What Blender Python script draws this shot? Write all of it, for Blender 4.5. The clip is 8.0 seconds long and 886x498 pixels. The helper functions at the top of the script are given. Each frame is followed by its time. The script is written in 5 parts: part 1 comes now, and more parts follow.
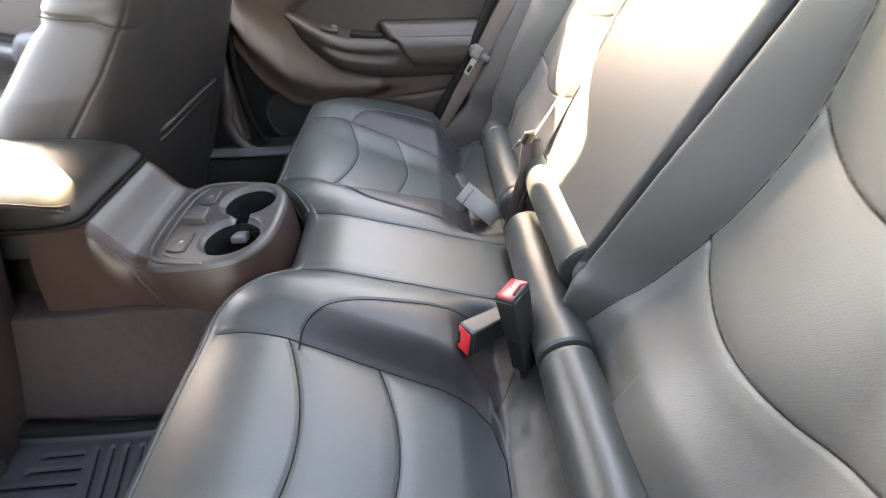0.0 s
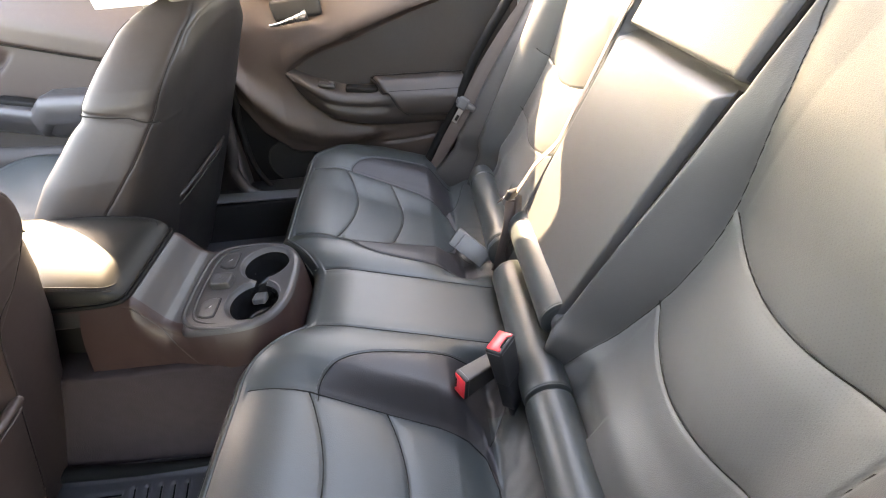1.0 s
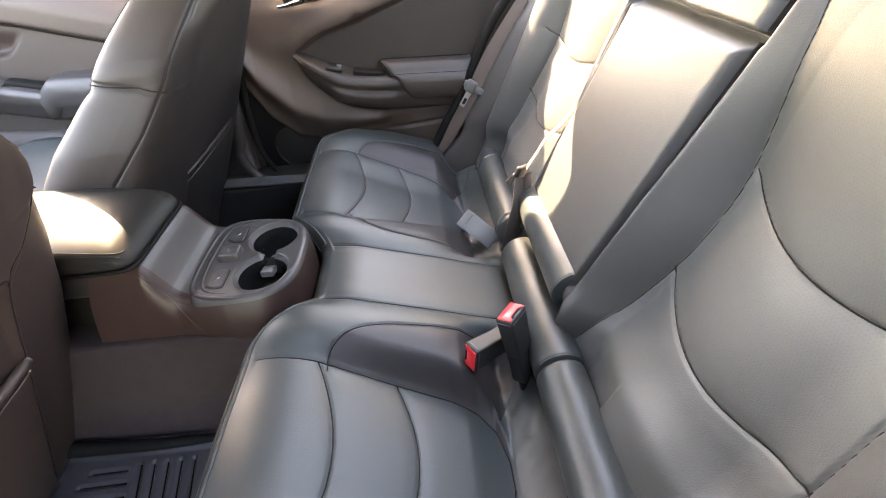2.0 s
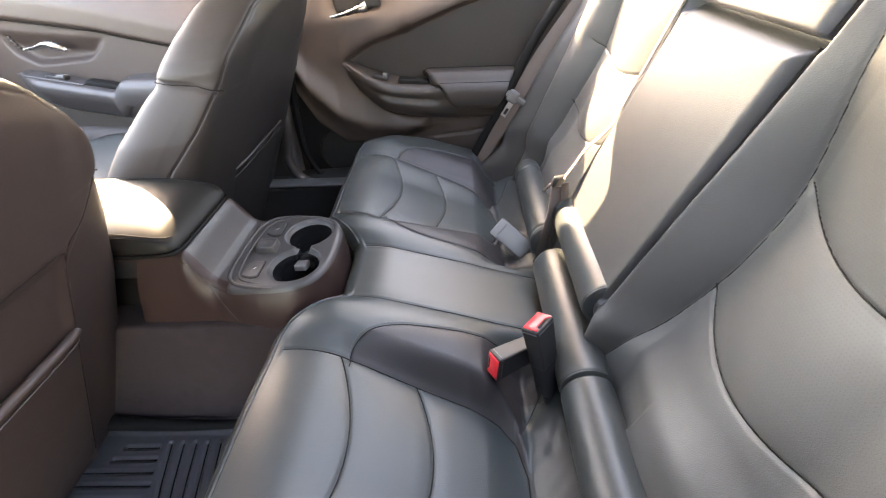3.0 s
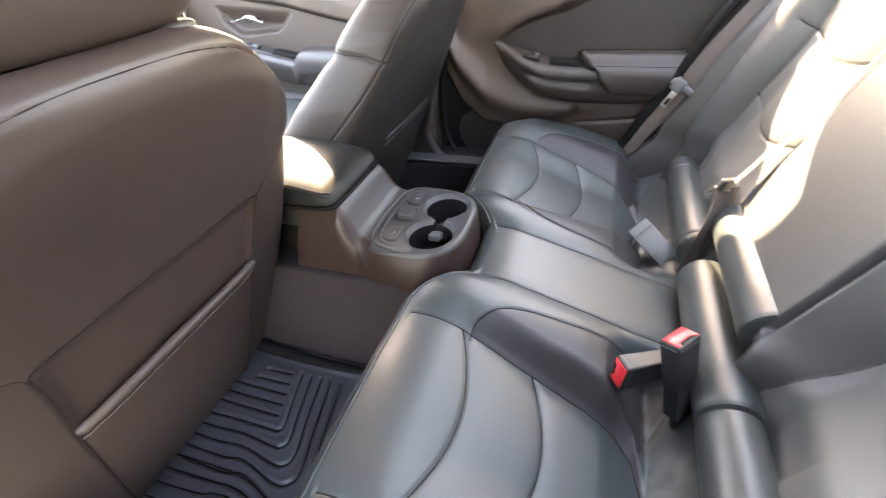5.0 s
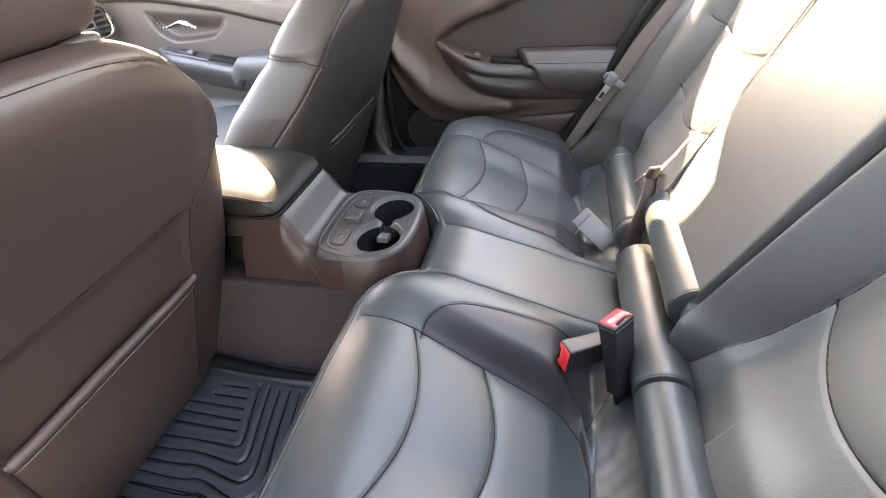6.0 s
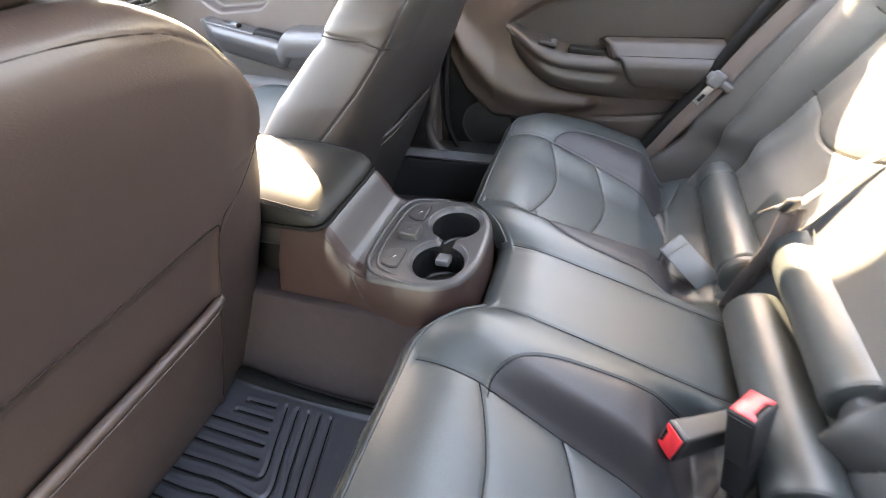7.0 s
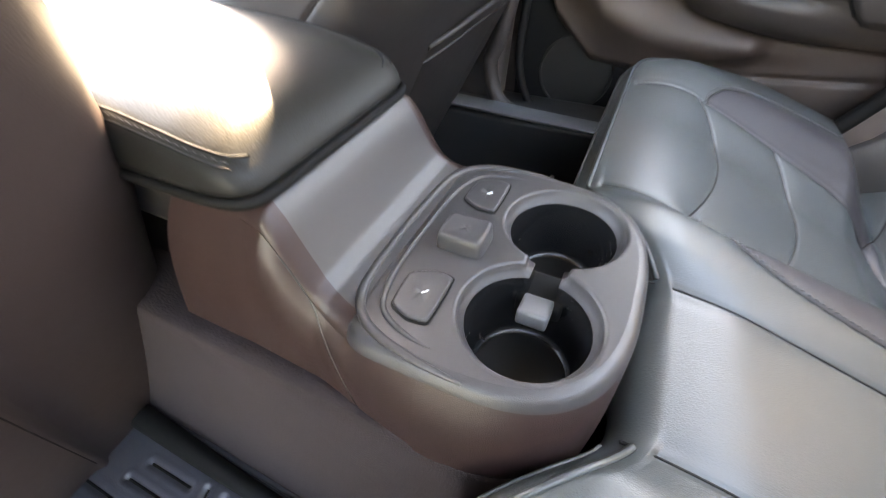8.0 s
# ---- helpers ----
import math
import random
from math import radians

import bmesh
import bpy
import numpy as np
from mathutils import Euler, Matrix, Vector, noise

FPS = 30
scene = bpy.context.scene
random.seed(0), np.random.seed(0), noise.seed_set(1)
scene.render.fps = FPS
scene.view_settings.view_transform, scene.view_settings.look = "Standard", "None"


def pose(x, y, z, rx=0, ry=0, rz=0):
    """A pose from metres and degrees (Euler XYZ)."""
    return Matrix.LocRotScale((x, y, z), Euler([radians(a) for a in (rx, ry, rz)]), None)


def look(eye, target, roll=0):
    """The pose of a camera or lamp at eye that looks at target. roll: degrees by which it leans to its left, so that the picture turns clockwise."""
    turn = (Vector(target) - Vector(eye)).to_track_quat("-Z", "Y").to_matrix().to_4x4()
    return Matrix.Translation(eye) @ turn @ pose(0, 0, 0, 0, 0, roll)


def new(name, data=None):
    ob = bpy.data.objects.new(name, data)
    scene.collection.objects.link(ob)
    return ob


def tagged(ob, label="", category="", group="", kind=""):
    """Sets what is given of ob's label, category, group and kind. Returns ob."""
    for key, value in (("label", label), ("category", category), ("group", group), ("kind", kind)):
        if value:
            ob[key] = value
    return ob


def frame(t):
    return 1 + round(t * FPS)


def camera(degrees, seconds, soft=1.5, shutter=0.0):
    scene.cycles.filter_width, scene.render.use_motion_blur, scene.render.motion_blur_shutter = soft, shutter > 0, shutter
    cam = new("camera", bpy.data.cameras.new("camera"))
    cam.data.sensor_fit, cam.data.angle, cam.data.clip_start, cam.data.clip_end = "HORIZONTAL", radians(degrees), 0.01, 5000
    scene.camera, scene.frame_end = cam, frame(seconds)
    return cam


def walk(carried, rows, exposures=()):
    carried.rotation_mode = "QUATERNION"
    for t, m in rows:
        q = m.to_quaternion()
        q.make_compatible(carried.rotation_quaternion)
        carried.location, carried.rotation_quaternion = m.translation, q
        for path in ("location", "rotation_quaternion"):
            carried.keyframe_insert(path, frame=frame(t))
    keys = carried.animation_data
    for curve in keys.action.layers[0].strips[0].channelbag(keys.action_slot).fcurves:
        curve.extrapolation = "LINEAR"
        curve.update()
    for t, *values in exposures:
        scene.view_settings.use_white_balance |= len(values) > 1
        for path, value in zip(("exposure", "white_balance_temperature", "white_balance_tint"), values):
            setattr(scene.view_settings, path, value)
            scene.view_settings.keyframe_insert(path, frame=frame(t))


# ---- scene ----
cam = camera(94.1, 8.0, 1.0, 0.3)
PATH = [
    (0, (0.017, -0.543, 0.809), (0.023, 0.964, -0.506), -4.1),
    (0.5, (0.046, -0.614, 0.904), (-0.065, 0.926, -0.366), -6.6),
    (1, (0.021, -0.556, 0.937), (0.062, 0.963, -0.363), -5.1),
    (1.5, (0.0, -0.574, 0.917), (0.035, 0.934, -0.396), -5.2),
    (3, (0.016, -0.59, 0.88), (-0.132, 0.979, -0.351), -5.8),
    (3.5, (0.005, -0.609, 0.883), (-0.484, 0.907, -0.326), -8.0),
    (4, (-0.05, -0.595, 0.875), (-0.799, 0.821, -0.322), -6.8),
    (4.5, (-0.047, -0.598, 0.873), (-0.808, 0.802, -0.336), -6.5),
    (5, (-0.027, -0.596, 0.875), (-0.679, 0.837, -0.359), -8.7),
    (5.2, (0.01, -0.606, 0.873), (-0.559, 0.844, -0.381), -9.3),
    (6.3, (0.004, -0.577, 0.881), (-0.489, 0.899, -0.377), -8.8),
    (6.5, (-0.039, -0.554, 0.877), (-0.564, 0.912, -0.378), -8.4),
    (7, (-0.102, -0.476, 0.855), (-0.705, 0.922, -0.442), -7.5),
    (7.5, (-0.232, -0.302, 0.771), (-0.827, 1.065, -0.563), -3.4),
    (8, (-0.273, -0.21, 0.645), (-0.932, 1.078, -0.736), -2.2),
]
walk(cam, [(t, look(eye, target, roll)) for t, eye, target, roll in PATH], exposures=[(0, 5.96, 10200, 16), (1, 5.62, 10200, 18), (3, 5.66, 10200, 19), (4.5, 5.95, 10200, 18), (6.5, 6.03, 10200, 17), (7.5, 6.36, 10200, 16), (8, 6.40, 10200, 16)])

# ---- light ----
world = bpy.data.worlds.new("sky")
scene.world = world
world.use_nodes = True
_n = world.node_tree.nodes
_sky = _n.new("ShaderNodeTexSky")
_sky.sky_type = "NISHITA"
_sky.sun_disc = False
SUN_DIR = Vector((-0.5, 1.0, 0.75)).normalized()
_sky.sun_elevation = math.asin(SUN_DIR.z)
_sky.sun_rotation = math.atan2(SUN_DIR.x, SUN_DIR.y)
world.node_tree.links.new(_sky.outputs[0], _n["Background"].inputs[0])
_n["Background"].inputs[1].default_value = 0.15
sun_data = bpy.data.lights.new("sun", "SUN")
sun_data.energy, sun_data.angle, sun_data.color = 1.75, radians(0.6), (1.0, 0.93, 0.80)
sun = new("sun", sun_data)
sun.matrix_world = look(SUN_DIR * 5, (0, 0, 0))


# ---- materials ----
def material(name, base, rough, vary=0.15, scale=8.0, grain=0.0, grain_scale=900.0, metal=0.0, spec=0.5, cells=False, perf=0.0, dirt=0.0, sheen=0.0):
    m = bpy.data.materials.new(name)
    m.use_nodes = True
    t = m.node_tree
    b = t.nodes["Principled BSDF"]
    link = t.links.new
    co = t.nodes.new("ShaderNodeTexCoord").outputs["Object"]
    n1 = t.nodes.new("ShaderNodeTexNoise")
    n1.inputs["Scale"].default_value, n1.inputs["Detail"].default_value = scale, 6.0
    link(co, n1.inputs["Vector"])
    n2 = t.nodes.new("ShaderNodeTexNoise")
    n2.inputs["Scale"].default_value, n2.inputs["Detail"].default_value = scale * 14, 3.0
    link(co, n2.inputs["Vector"])
    mix = t.nodes.new("ShaderNodeMix")
    mix.data_type = "RGBA"
    mix.inputs["A"].default_value = (*[c * (1 - vary) for c in base], 1)
    mix.inputs["B"].default_value = (*[c * (1 + vary) for c in base], 1)
    avg = t.nodes.new("ShaderNodeMath")
    avg.operation = "MULTIPLY_ADD"
    avg.inputs[1].default_value = 0.6
    link(n1.outputs[0], avg.inputs[0])
    half = t.nodes.new("ShaderNodeMath")
    half.operation = "MULTIPLY"
    half.inputs[1].default_value = 0.4
    link(n2.outputs[0], half.inputs[0])
    link(half.outputs[0], avg.inputs[2])
    link(avg.outputs[0], mix.inputs["Factor"])
    colour = mix.outputs["Result"]
    if dirt:
        n3 = t.nodes.new("ShaderNodeTexNoise")
        n3.inputs["Scale"].default_value, n3.inputs["Detail"].default_value, n3.inputs["Roughness"].default_value = 38.0, 10.0, 0.75
        link(co, n3.inputs["Vector"])
        ramp = t.nodes.new("ShaderNodeValToRGB")
        ramp.color_ramp.elements[0].position, ramp.color_ramp.elements[1].position = 0.55, 0.8
        link(n3.outputs[0], ramp.inputs[0])
        sc = t.nodes.new("ShaderNodeMath")
        sc.operation = "MULTIPLY"
        sc.inputs[1].default_value = dirt
        link(ramp.outputs[0], sc.inputs[0])
        dm = t.nodes.new("ShaderNodeMix")
        dm.data_type = "RGBA"
        dm.inputs["B"].default_value = (0.22, 0.19, 0.16, 1)
        link(sc.outputs[0], dm.inputs["Factor"])
        link(colour, dm.inputs["A"])
        colour = dm.outputs["Result"]
    b.inputs["Metallic"].default_value = metal
    b.inputs["Specular IOR Level"].default_value = spec
    rr = t.nodes.new("ShaderNodeMapRange")
    rr.inputs["To Min"].default_value, rr.inputs["To Max"].default_value = rough * 0.82, min(1.0, rough * 1.2)
    link(avg.outputs[0], rr.inputs["Value"])
    link(rr.outputs[0], b.inputs["Roughness"])
    if sheen:
        b.inputs["Sheen Weight"].default_value = sheen
    height = None
    if grain:
        if cells:
            g = t.nodes.new("ShaderNodeTexVoronoi")
            g.feature = "SMOOTH_F1"
            g.inputs["Scale"].default_value = grain_scale
            gout = g.outputs["Distance"]
        else:
            g = t.nodes.new("ShaderNodeTexNoise")
            g.inputs["Scale"].default_value, g.inputs["Detail"].default_value = grain_scale, 2.0
            gout = g.outputs[0]
        link(co, g.inputs["Vector"])
        bump = t.nodes.new("ShaderNodeBump")
        bump.inputs["Strength"].default_value, bump.inputs["Distance"].default_value = grain, 0.0008
        link(gout, bump.inputs["Height"])
        wide = t.nodes.new("ShaderNodeBump")
        wide.inputs["Strength"].default_value, wide.inputs["Distance"].default_value = 0.25, 0.004
        link(n1.outputs[0], wide.inputs["Height"])
        link(bump.outputs[0], wide.inputs["Normal"])
        link(wide.outputs[0], b.inputs["Normal"])
    if perf:
        # rows of punched holes, staggered, perf metres apart, on the plane of y and the slope
        sep = t.nodes.new("ShaderNodeSeparateXYZ")
        link(co, sep.inputs[0])

        def op(kind, a, c=None):
            q = t.nodes.new("ShaderNodeMath")
            q.operation = kind
            for i, v in enumerate((a, c)):
                if v is None:
                    continue
                if isinstance(v, (int, float)):
                    q.inputs[i].default_value = v
                else:
                    link(v, q.inputs[i])
            return q.outputs[0]
        u, v = op("DIVIDE", sep.outputs["Y"], perf), op("DIVIDE", sep.outputs["Z"], perf * 0.9)
        row = op("FLOOR", v)
        u2 = op("ADD", u, op("MULTIPLY", row, 0.5))
        fu, fv = op("SUBTRACT", op("FRACT", u2), 0.5), op("SUBTRACT", op("FRACT", v), 0.5)
        r2 = op("ADD", op("MULTIPLY", fu, fu), op("MULTIPLY", fv, fv))
        hole = op("LESS_THAN", r2, 0.030)
        hm = t.nodes.new("ShaderNodeMix")
        hm.data_type = "RGBA"
        hm.inputs["B"].default_value = (*[c * 0.86 for c in base], 1)
        link(hole, hm.inputs["Factor"])
        link(colour, hm.inputs["A"])
        colour = hm.outputs["Result"]
    link(colour, b.inputs["Base Color"])
    return m


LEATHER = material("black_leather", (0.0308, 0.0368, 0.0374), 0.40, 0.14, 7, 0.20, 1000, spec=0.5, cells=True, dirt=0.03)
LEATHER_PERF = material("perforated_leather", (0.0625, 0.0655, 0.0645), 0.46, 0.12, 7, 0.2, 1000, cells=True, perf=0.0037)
# Plain panel copy, base raised for the light on the backrest.
LIT_PANEL_LEATHER = material("panel_leather_lit", (0.0680, 0.0715, 0.0715), 0.44, 0.12, 7, 0.2, 900, cells=True)
LEATHER_FINE = material("micro_perforated_leather", (0.0355, 0.0422, 0.0434), 0.44, 0.12, 7, 0.2, 700, spec=0.5, cells=True)
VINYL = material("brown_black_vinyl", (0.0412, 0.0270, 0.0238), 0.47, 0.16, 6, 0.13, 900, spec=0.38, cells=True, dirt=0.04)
# Darker copies of the seat covering: rear in shade, side toned down.
SHADE_LEATHER = material("seat_leather_in_shade", (0.0190, 0.0162, 0.0155), 0.48, 0.14, 7, 0.18, 900, spec=0.34, cells=True)
DIM_SEAT_LEATHER = material("seat_leather_dimmed", (0.0265, 0.0210, 0.0190), 0.54, 0.16, 6, 0.13, 900, spec=0.24, cells=True, dirt=0.03)
PLASTIC = material("moulded_plastic", (0.056, 0.050, 0.049), 0.42, 0.1, 9, 0.3, 1500, dirt=0.05)
PLASTIC_BROWN = material("brown_plastic", (0.034, 0.0228, 0.0194), 0.58, 0.12, 9, 0.3, 1300, dirt=0.05)
PLASTIC_DARK = material("black_plastic", (0.0165, 0.0165, 0.0175), 0.46, 0.1, 12, 0.12, 1500, spec=0.36)
DOOR_CLOTH = material("door_insert_cloth", (0.0175, 0.0134, 0.0114), 0.75, 0.14, 10, 0.5, 1800, sheen=0.03)
CARPET = material("carpet", (0.0235, 0.0172, 0.0185), 0.95, 0.55, 45, 1.0, 500, spec=0.08, sheen=0.03)
RUBBER = material("rubber_mat", (0.046, 0.046, 0.054), 0.42, 0.2, 14, 0.3, 600, dirt=0.12)
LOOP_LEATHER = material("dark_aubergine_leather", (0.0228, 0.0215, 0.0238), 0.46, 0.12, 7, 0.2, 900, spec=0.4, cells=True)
# Copy of the back leather, darkened for shade at the body side.
SHADED_SIDE_LEATHER = material("side_leather_in_shade", (0.0300, 0.0272, 0.0262), 0.50, 0.14, 7, 0.22, 900, cells=True)
RED = material("red_plastic", (0.75, 0.035, 0.045), 0.35, 0.06, 20)
CHROME = material("chrome", (0.46, 0.45, 0.44), 0.27, 0.04, 10, metal=1.0)
STEEL = material("steel", (0.30, 0.29, 0.28), 0.35, 0.05, 10, metal=1.0)
THREAD = material("grey_thread", (0.075, 0.075, 0.078), 0.8, 0.2, 60)
LID_THREAD = material("dark_grey_thread", (0.032, 0.031, 0.030), 0.8, 0.2, 60)
BELT = material("seat_belt_webbing", (0.072, 0.054, 0.048), 0.6, 0.12, 40, 0.5, 1400, sheen=0.1)
GREY_PLASTIC = material("grey_plastic", (0.075, 0.075, 0.077), 0.42, 0.1, 20, 0.15, 1200)
DOOR_GREY = material("dark_grey_door_plastic", (0.0225, 0.0175, 0.0160), 0.54, 0.1, 9, 0.3, 1500, dirt=0.04)
SILVER_GREY = material("silver_grey_plastic", (0.13, 0.135, 0.135), 0.32, 0.1, 20, 0.15, 1200)
TRAY = material("satin_grey_plastic", (0.034, 0.032, 0.033), 0.40, 0.1, 9, 0.25, 1500, spec=0.42, dirt=0.05)
CONSOLE_BROWN = material("red_brown_plastic", (0.0235, 0.0122, 0.0110), 0.42, 0.12, 9, 0.3, 1300, spec=0.30, dirt=0.04)
LID_LEATHER = material("smooth_black_leather", (0.0150, 0.0145, 0.0136), 0.42, 0.10, 5, 0.15, 900, spec=0.11, cells=True)
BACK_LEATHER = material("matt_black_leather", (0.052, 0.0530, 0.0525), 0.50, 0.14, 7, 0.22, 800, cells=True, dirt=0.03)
CUP_BLACK = material("glossy_black_plastic", (0.008, 0.008, 0.0085), 0.26, 0.1, 12, 0.06, 1500)
# Dark lines laid along the seams to draw the shadow in them.
SEAM = material("dark_seam_shade", (0.0085, 0.0085, 0.0088), 0.8, 0.2, 60, spec=0.2)
SEAM_BROWN = material("brown_seam_shade", (0.010, 0.0068, 0.0062), 0.8, 0.2, 60, spec=0.2)
ICON = material("white_print", (0.75, 0.75, 0.75), 0.5, 0.02, 20)
HEADLINER = material("headliner_cloth", (0.50, 0.47, 0.43), 0.95, 0.08, 10, 0.4, 900)
PAINT = material("body_paint", (0.35, 0.35, 0.36), 0.3, 0.05, 3)
# Black of the rubber seals and joints, also of shade in gaps and hollows.
SEAL_AND_SHADE = material("black_seal_and_shade", (0.0045, 0.0045, 0.0045), 0.75, 0.1, 20, spec=0.15)
ASPHALT = material("asphalt", (0.20, 0.18, 0.16), 0.9, 0.25, 3, 0.6, 120)
VENT = material("vent_plastic", (0.014, 0.013, 0.012), 0.4, 0.1, 20)


# ---- mesh helpers ----
def empty(name, label="", category="", group="", kind="", at=(0, 0, 0)):
    o = new(name)
    o.location = at
    return tagged(o, label, category, group, kind)


def mesh_of(name, verts, faces, mat, smooth=True):
    me = bpy.data.meshes.new(name)
    me.from_pydata([tuple(map(float, v)) for v in verts], [], [tuple(map(int, f)) for f in faces])
    me.materials.append(mat)
    if smooth:
        me.polygons.foreach_set("use_smooth", [True] * len(me.polygons))
    me.update()
    return me


def part(name, me, parent=None, label=""):
    """me: (verts, faces, material[, smooth]) or a mesh. Links it under its thing."""
    if isinstance(me, tuple):
        me = mesh_of(name, *me)
    o = new(name, me)
    if parent is not None:
        o.parent = parent
        o.matrix_parent_inverse = Matrix.Translation(-parent.location) if parent.type == "EMPTY" else Matrix.Identity(4)
    if label:
        o["label"] = label
    return o


def grid(nu, nv, wrap_u=False, wrap_v=False):
    """Quads of a grid of nu by nv points, numbered u * nv + v."""
    u = np.arange(nu if wrap_u else nu - 1)
    v = np.arange(nv if wrap_v else nv - 1)
    a, b = np.meshgrid(u, v, indexing="ij")
    a, b = a.ravel(), b.ravel()
    a2, b2 = (a + 1) % nu, (b + 1) % nv
    return np.stack([a * nv + b, a2 * nv + b, a2 * nv + b2, a * nv + b2], 1)


def join(*pieces):
    """Several (verts, faces) as one."""
    vs, fs, n = [], [], 0
    for v, f in pieces:
        vs.extend([tuple(p) for p in v])
        fs.extend([tuple(i + n for i in q) for q in f])
        n += len(v)
    return vs, fs


def box(cx, cy, cz, sx, sy, sz, bevel=0.002, seg=2, m=None):
    bm = bmesh.new()
    bmesh.ops.create_cube(bm, size=1)
    bmesh.ops.scale(bm, vec=(sx, sy, sz), verts=bm.verts)
    if bevel:
        bmesh.ops.bevel(bm, geom=bm.edges[:], offset=min(bevel, 0.49 * min(sx, sy, sz)), segments=seg, affect="EDGES", profile=0.6)
    mm = Matrix.Translation((cx, cy, cz)) @ (m if m is not None else Matrix.Identity(4))
    bmesh.ops.transform(bm, matrix=mm, verts=bm.verts)
    bm.verts.index_update()
    out = [tuple(v.co) for v in bm.verts], [tuple(v.index for v in f.verts) for f in bm.faces]
    bm.free()
    return out


def tube(points, r, n=8, closed=False):
    p = np.array(points, float)
    if closed:
        t = np.roll(p, -1, 0) - np.roll(p, 1, 0)
    else:
        t = np.gradient(p, axis=0)
    t /= np.linalg.norm(t, axis=1)[:, None] + 1e-12
    ref = np.array([0.31, 0.17, 0.93])
    a = np.cross(t, ref)
    a /= np.linalg.norm(a, axis=1)[:, None] + 1e-12
    b = np.cross(t, a)
    rr = np.broadcast_to(np.asarray(r, float), (len(p),))
    th = np.linspace(0, 2 * np.pi, n, endpoint=False)
    v = p[:, None] + rr[:, None, None] * (np.cos(th)[None, :, None] * a[:, None] + np.sin(th)[None, :, None] * b[:, None])
    f = [tuple(q) for q in grid(len(p), n, closed, True)]
    if not closed:
        f += [tuple(range(n))[::-1], tuple((len(p) - 1) * n + i for i in range(n))]
    return v.reshape(-1, 3), f


def ribbon(points, width, across, thick=0.0016):
    """A flat strap through the points; across: its width's direction at each point, or one for all."""
    p = np.array(points, float)
    a = np.broadcast_to(np.array(across, float), p.shape).copy()
    t = np.gradient(p, axis=0)
    t /= np.linalg.norm(t, axis=1)[:, None]
    a -= (a * t).sum(1)[:, None] * t
    a /= np.linalg.norm(a, axis=1)[:, None]
    n = np.cross(t, a)
    w, h = width / 2, thick / 2
    ring = [(-w, -h * 0.4), (-w * 0.96, -h), (w * 0.96, -h), (w, -h * 0.4), (w, h * 0.4), (w * 0.96, h), (-w * 0.96, h), (-w, h * 0.4)]
    v = np.stack([p + a * i + n * j for i, j in ring], 1)
    f = [tuple(q) for q in grid(len(p), 8, False, True)]
    f += [tuple(range(8))[::-1], tuple((len(p) - 1) * 8 + i for i in range(8))]
    return v.reshape(-1, 3), f


def smooth_path(points, n=60):
    """A Catmull-Rom line through the points."""
    p = np.array(points, float)
    p = np.vstack([2 * p[0] - p[1], p, 2 * p[-1] - p[-2]])
    out = []
    k = len(p) - 3
    for s in np.linspace(0, k - 1e-9, n):
        i = int(s)
        t = s - i
        a, b, c, d = p[i:i + 4]
        out.append(0.5 * (2 * b + (c - a) * t + (2 * a - 5 * b + 4 * c - d) * t * t + (3 * b - a - 3 * c + d) * t ** 3))
    return np.array(out)


def sm(x, a, b):
    t = np.clip((x - a) / (b - a), 0, 1)
    return t * t * (3 - 2 * t)


def line_distance(px, py, lines):
    """The distance of each point of a plane to the nearest of some polylines."""
    best = np.full(px.shape, 9.0)
    for ln in lines:
        ln = np.asarray(ln, float)
        lo, hi = ln.min(0) - 0.06, ln.max(0) + 0.06
        near = (px > lo[0]) & (px < hi[0]) & (py > lo[1]) & (py < hi[1])
        if not near.any():
            continue
        x, y = px[near], py[near]
        d = np.full(x.shape, 9.0)
        for (ax, ay), (bx, by) in zip(ln[:-1], ln[1:]):
            ux, uy = bx - ax, by - ay
            q = ux * ux + uy * uy + 1e-15
            t = np.clip(((x - ax) * ux + (y - ay) * uy) / q, 0, 1)
            d = np.minimum(d, np.hypot(x - ax - t * ux, y - ay - t * uy))
        best[near] = np.minimum(best[near], d)
    return best


def groove(d, depth=0.0036, width=0.0030, puff=0.004, reach=0.03):
    """What a sewn seam does to stuffed leather at a distance d from it."""
    return -depth * np.exp(-(d / width) ** 2) + puff * (1 - np.exp(-(d / reach) ** 2)) - puff


def point_normals(verts, faces):
    a, c = verts[faces[:, 2]] - verts[faces[:, 0]], verts[faces[:, 3]] - verts[faces[:, 1]]
    n = np.cross(a, c)
    out = np.zeros_like(verts)
    for k in range(4):
        np.add.at(out, faces[:, k], n)
    return out / (np.linalg.norm(out, axis=1)[:, None] + 1e-15)


def split(name_of, verts, faces, mats, parent, labels=None):
    """The faces of one surface sewn from panels: one part for each panel name, with the whole surface's normals."""
    names = np.array(name_of)
    normals = point_normals(verts, faces)
    for nm in dict.fromkeys(names.tolist()):
        f = faces[names == nm]
        used, inv = np.unique(f, return_inverse=True)
        base = nm.split("|")[0]
        o = part(base, (verts[used], inv.reshape(f.shape), mats.get(nm, mats.get(base, mats["*"]))), parent, (labels or {}).get(nm, ""))
        o.data.normals_split_custom_set_from_vertices([tuple(q) for q in normals[used]])


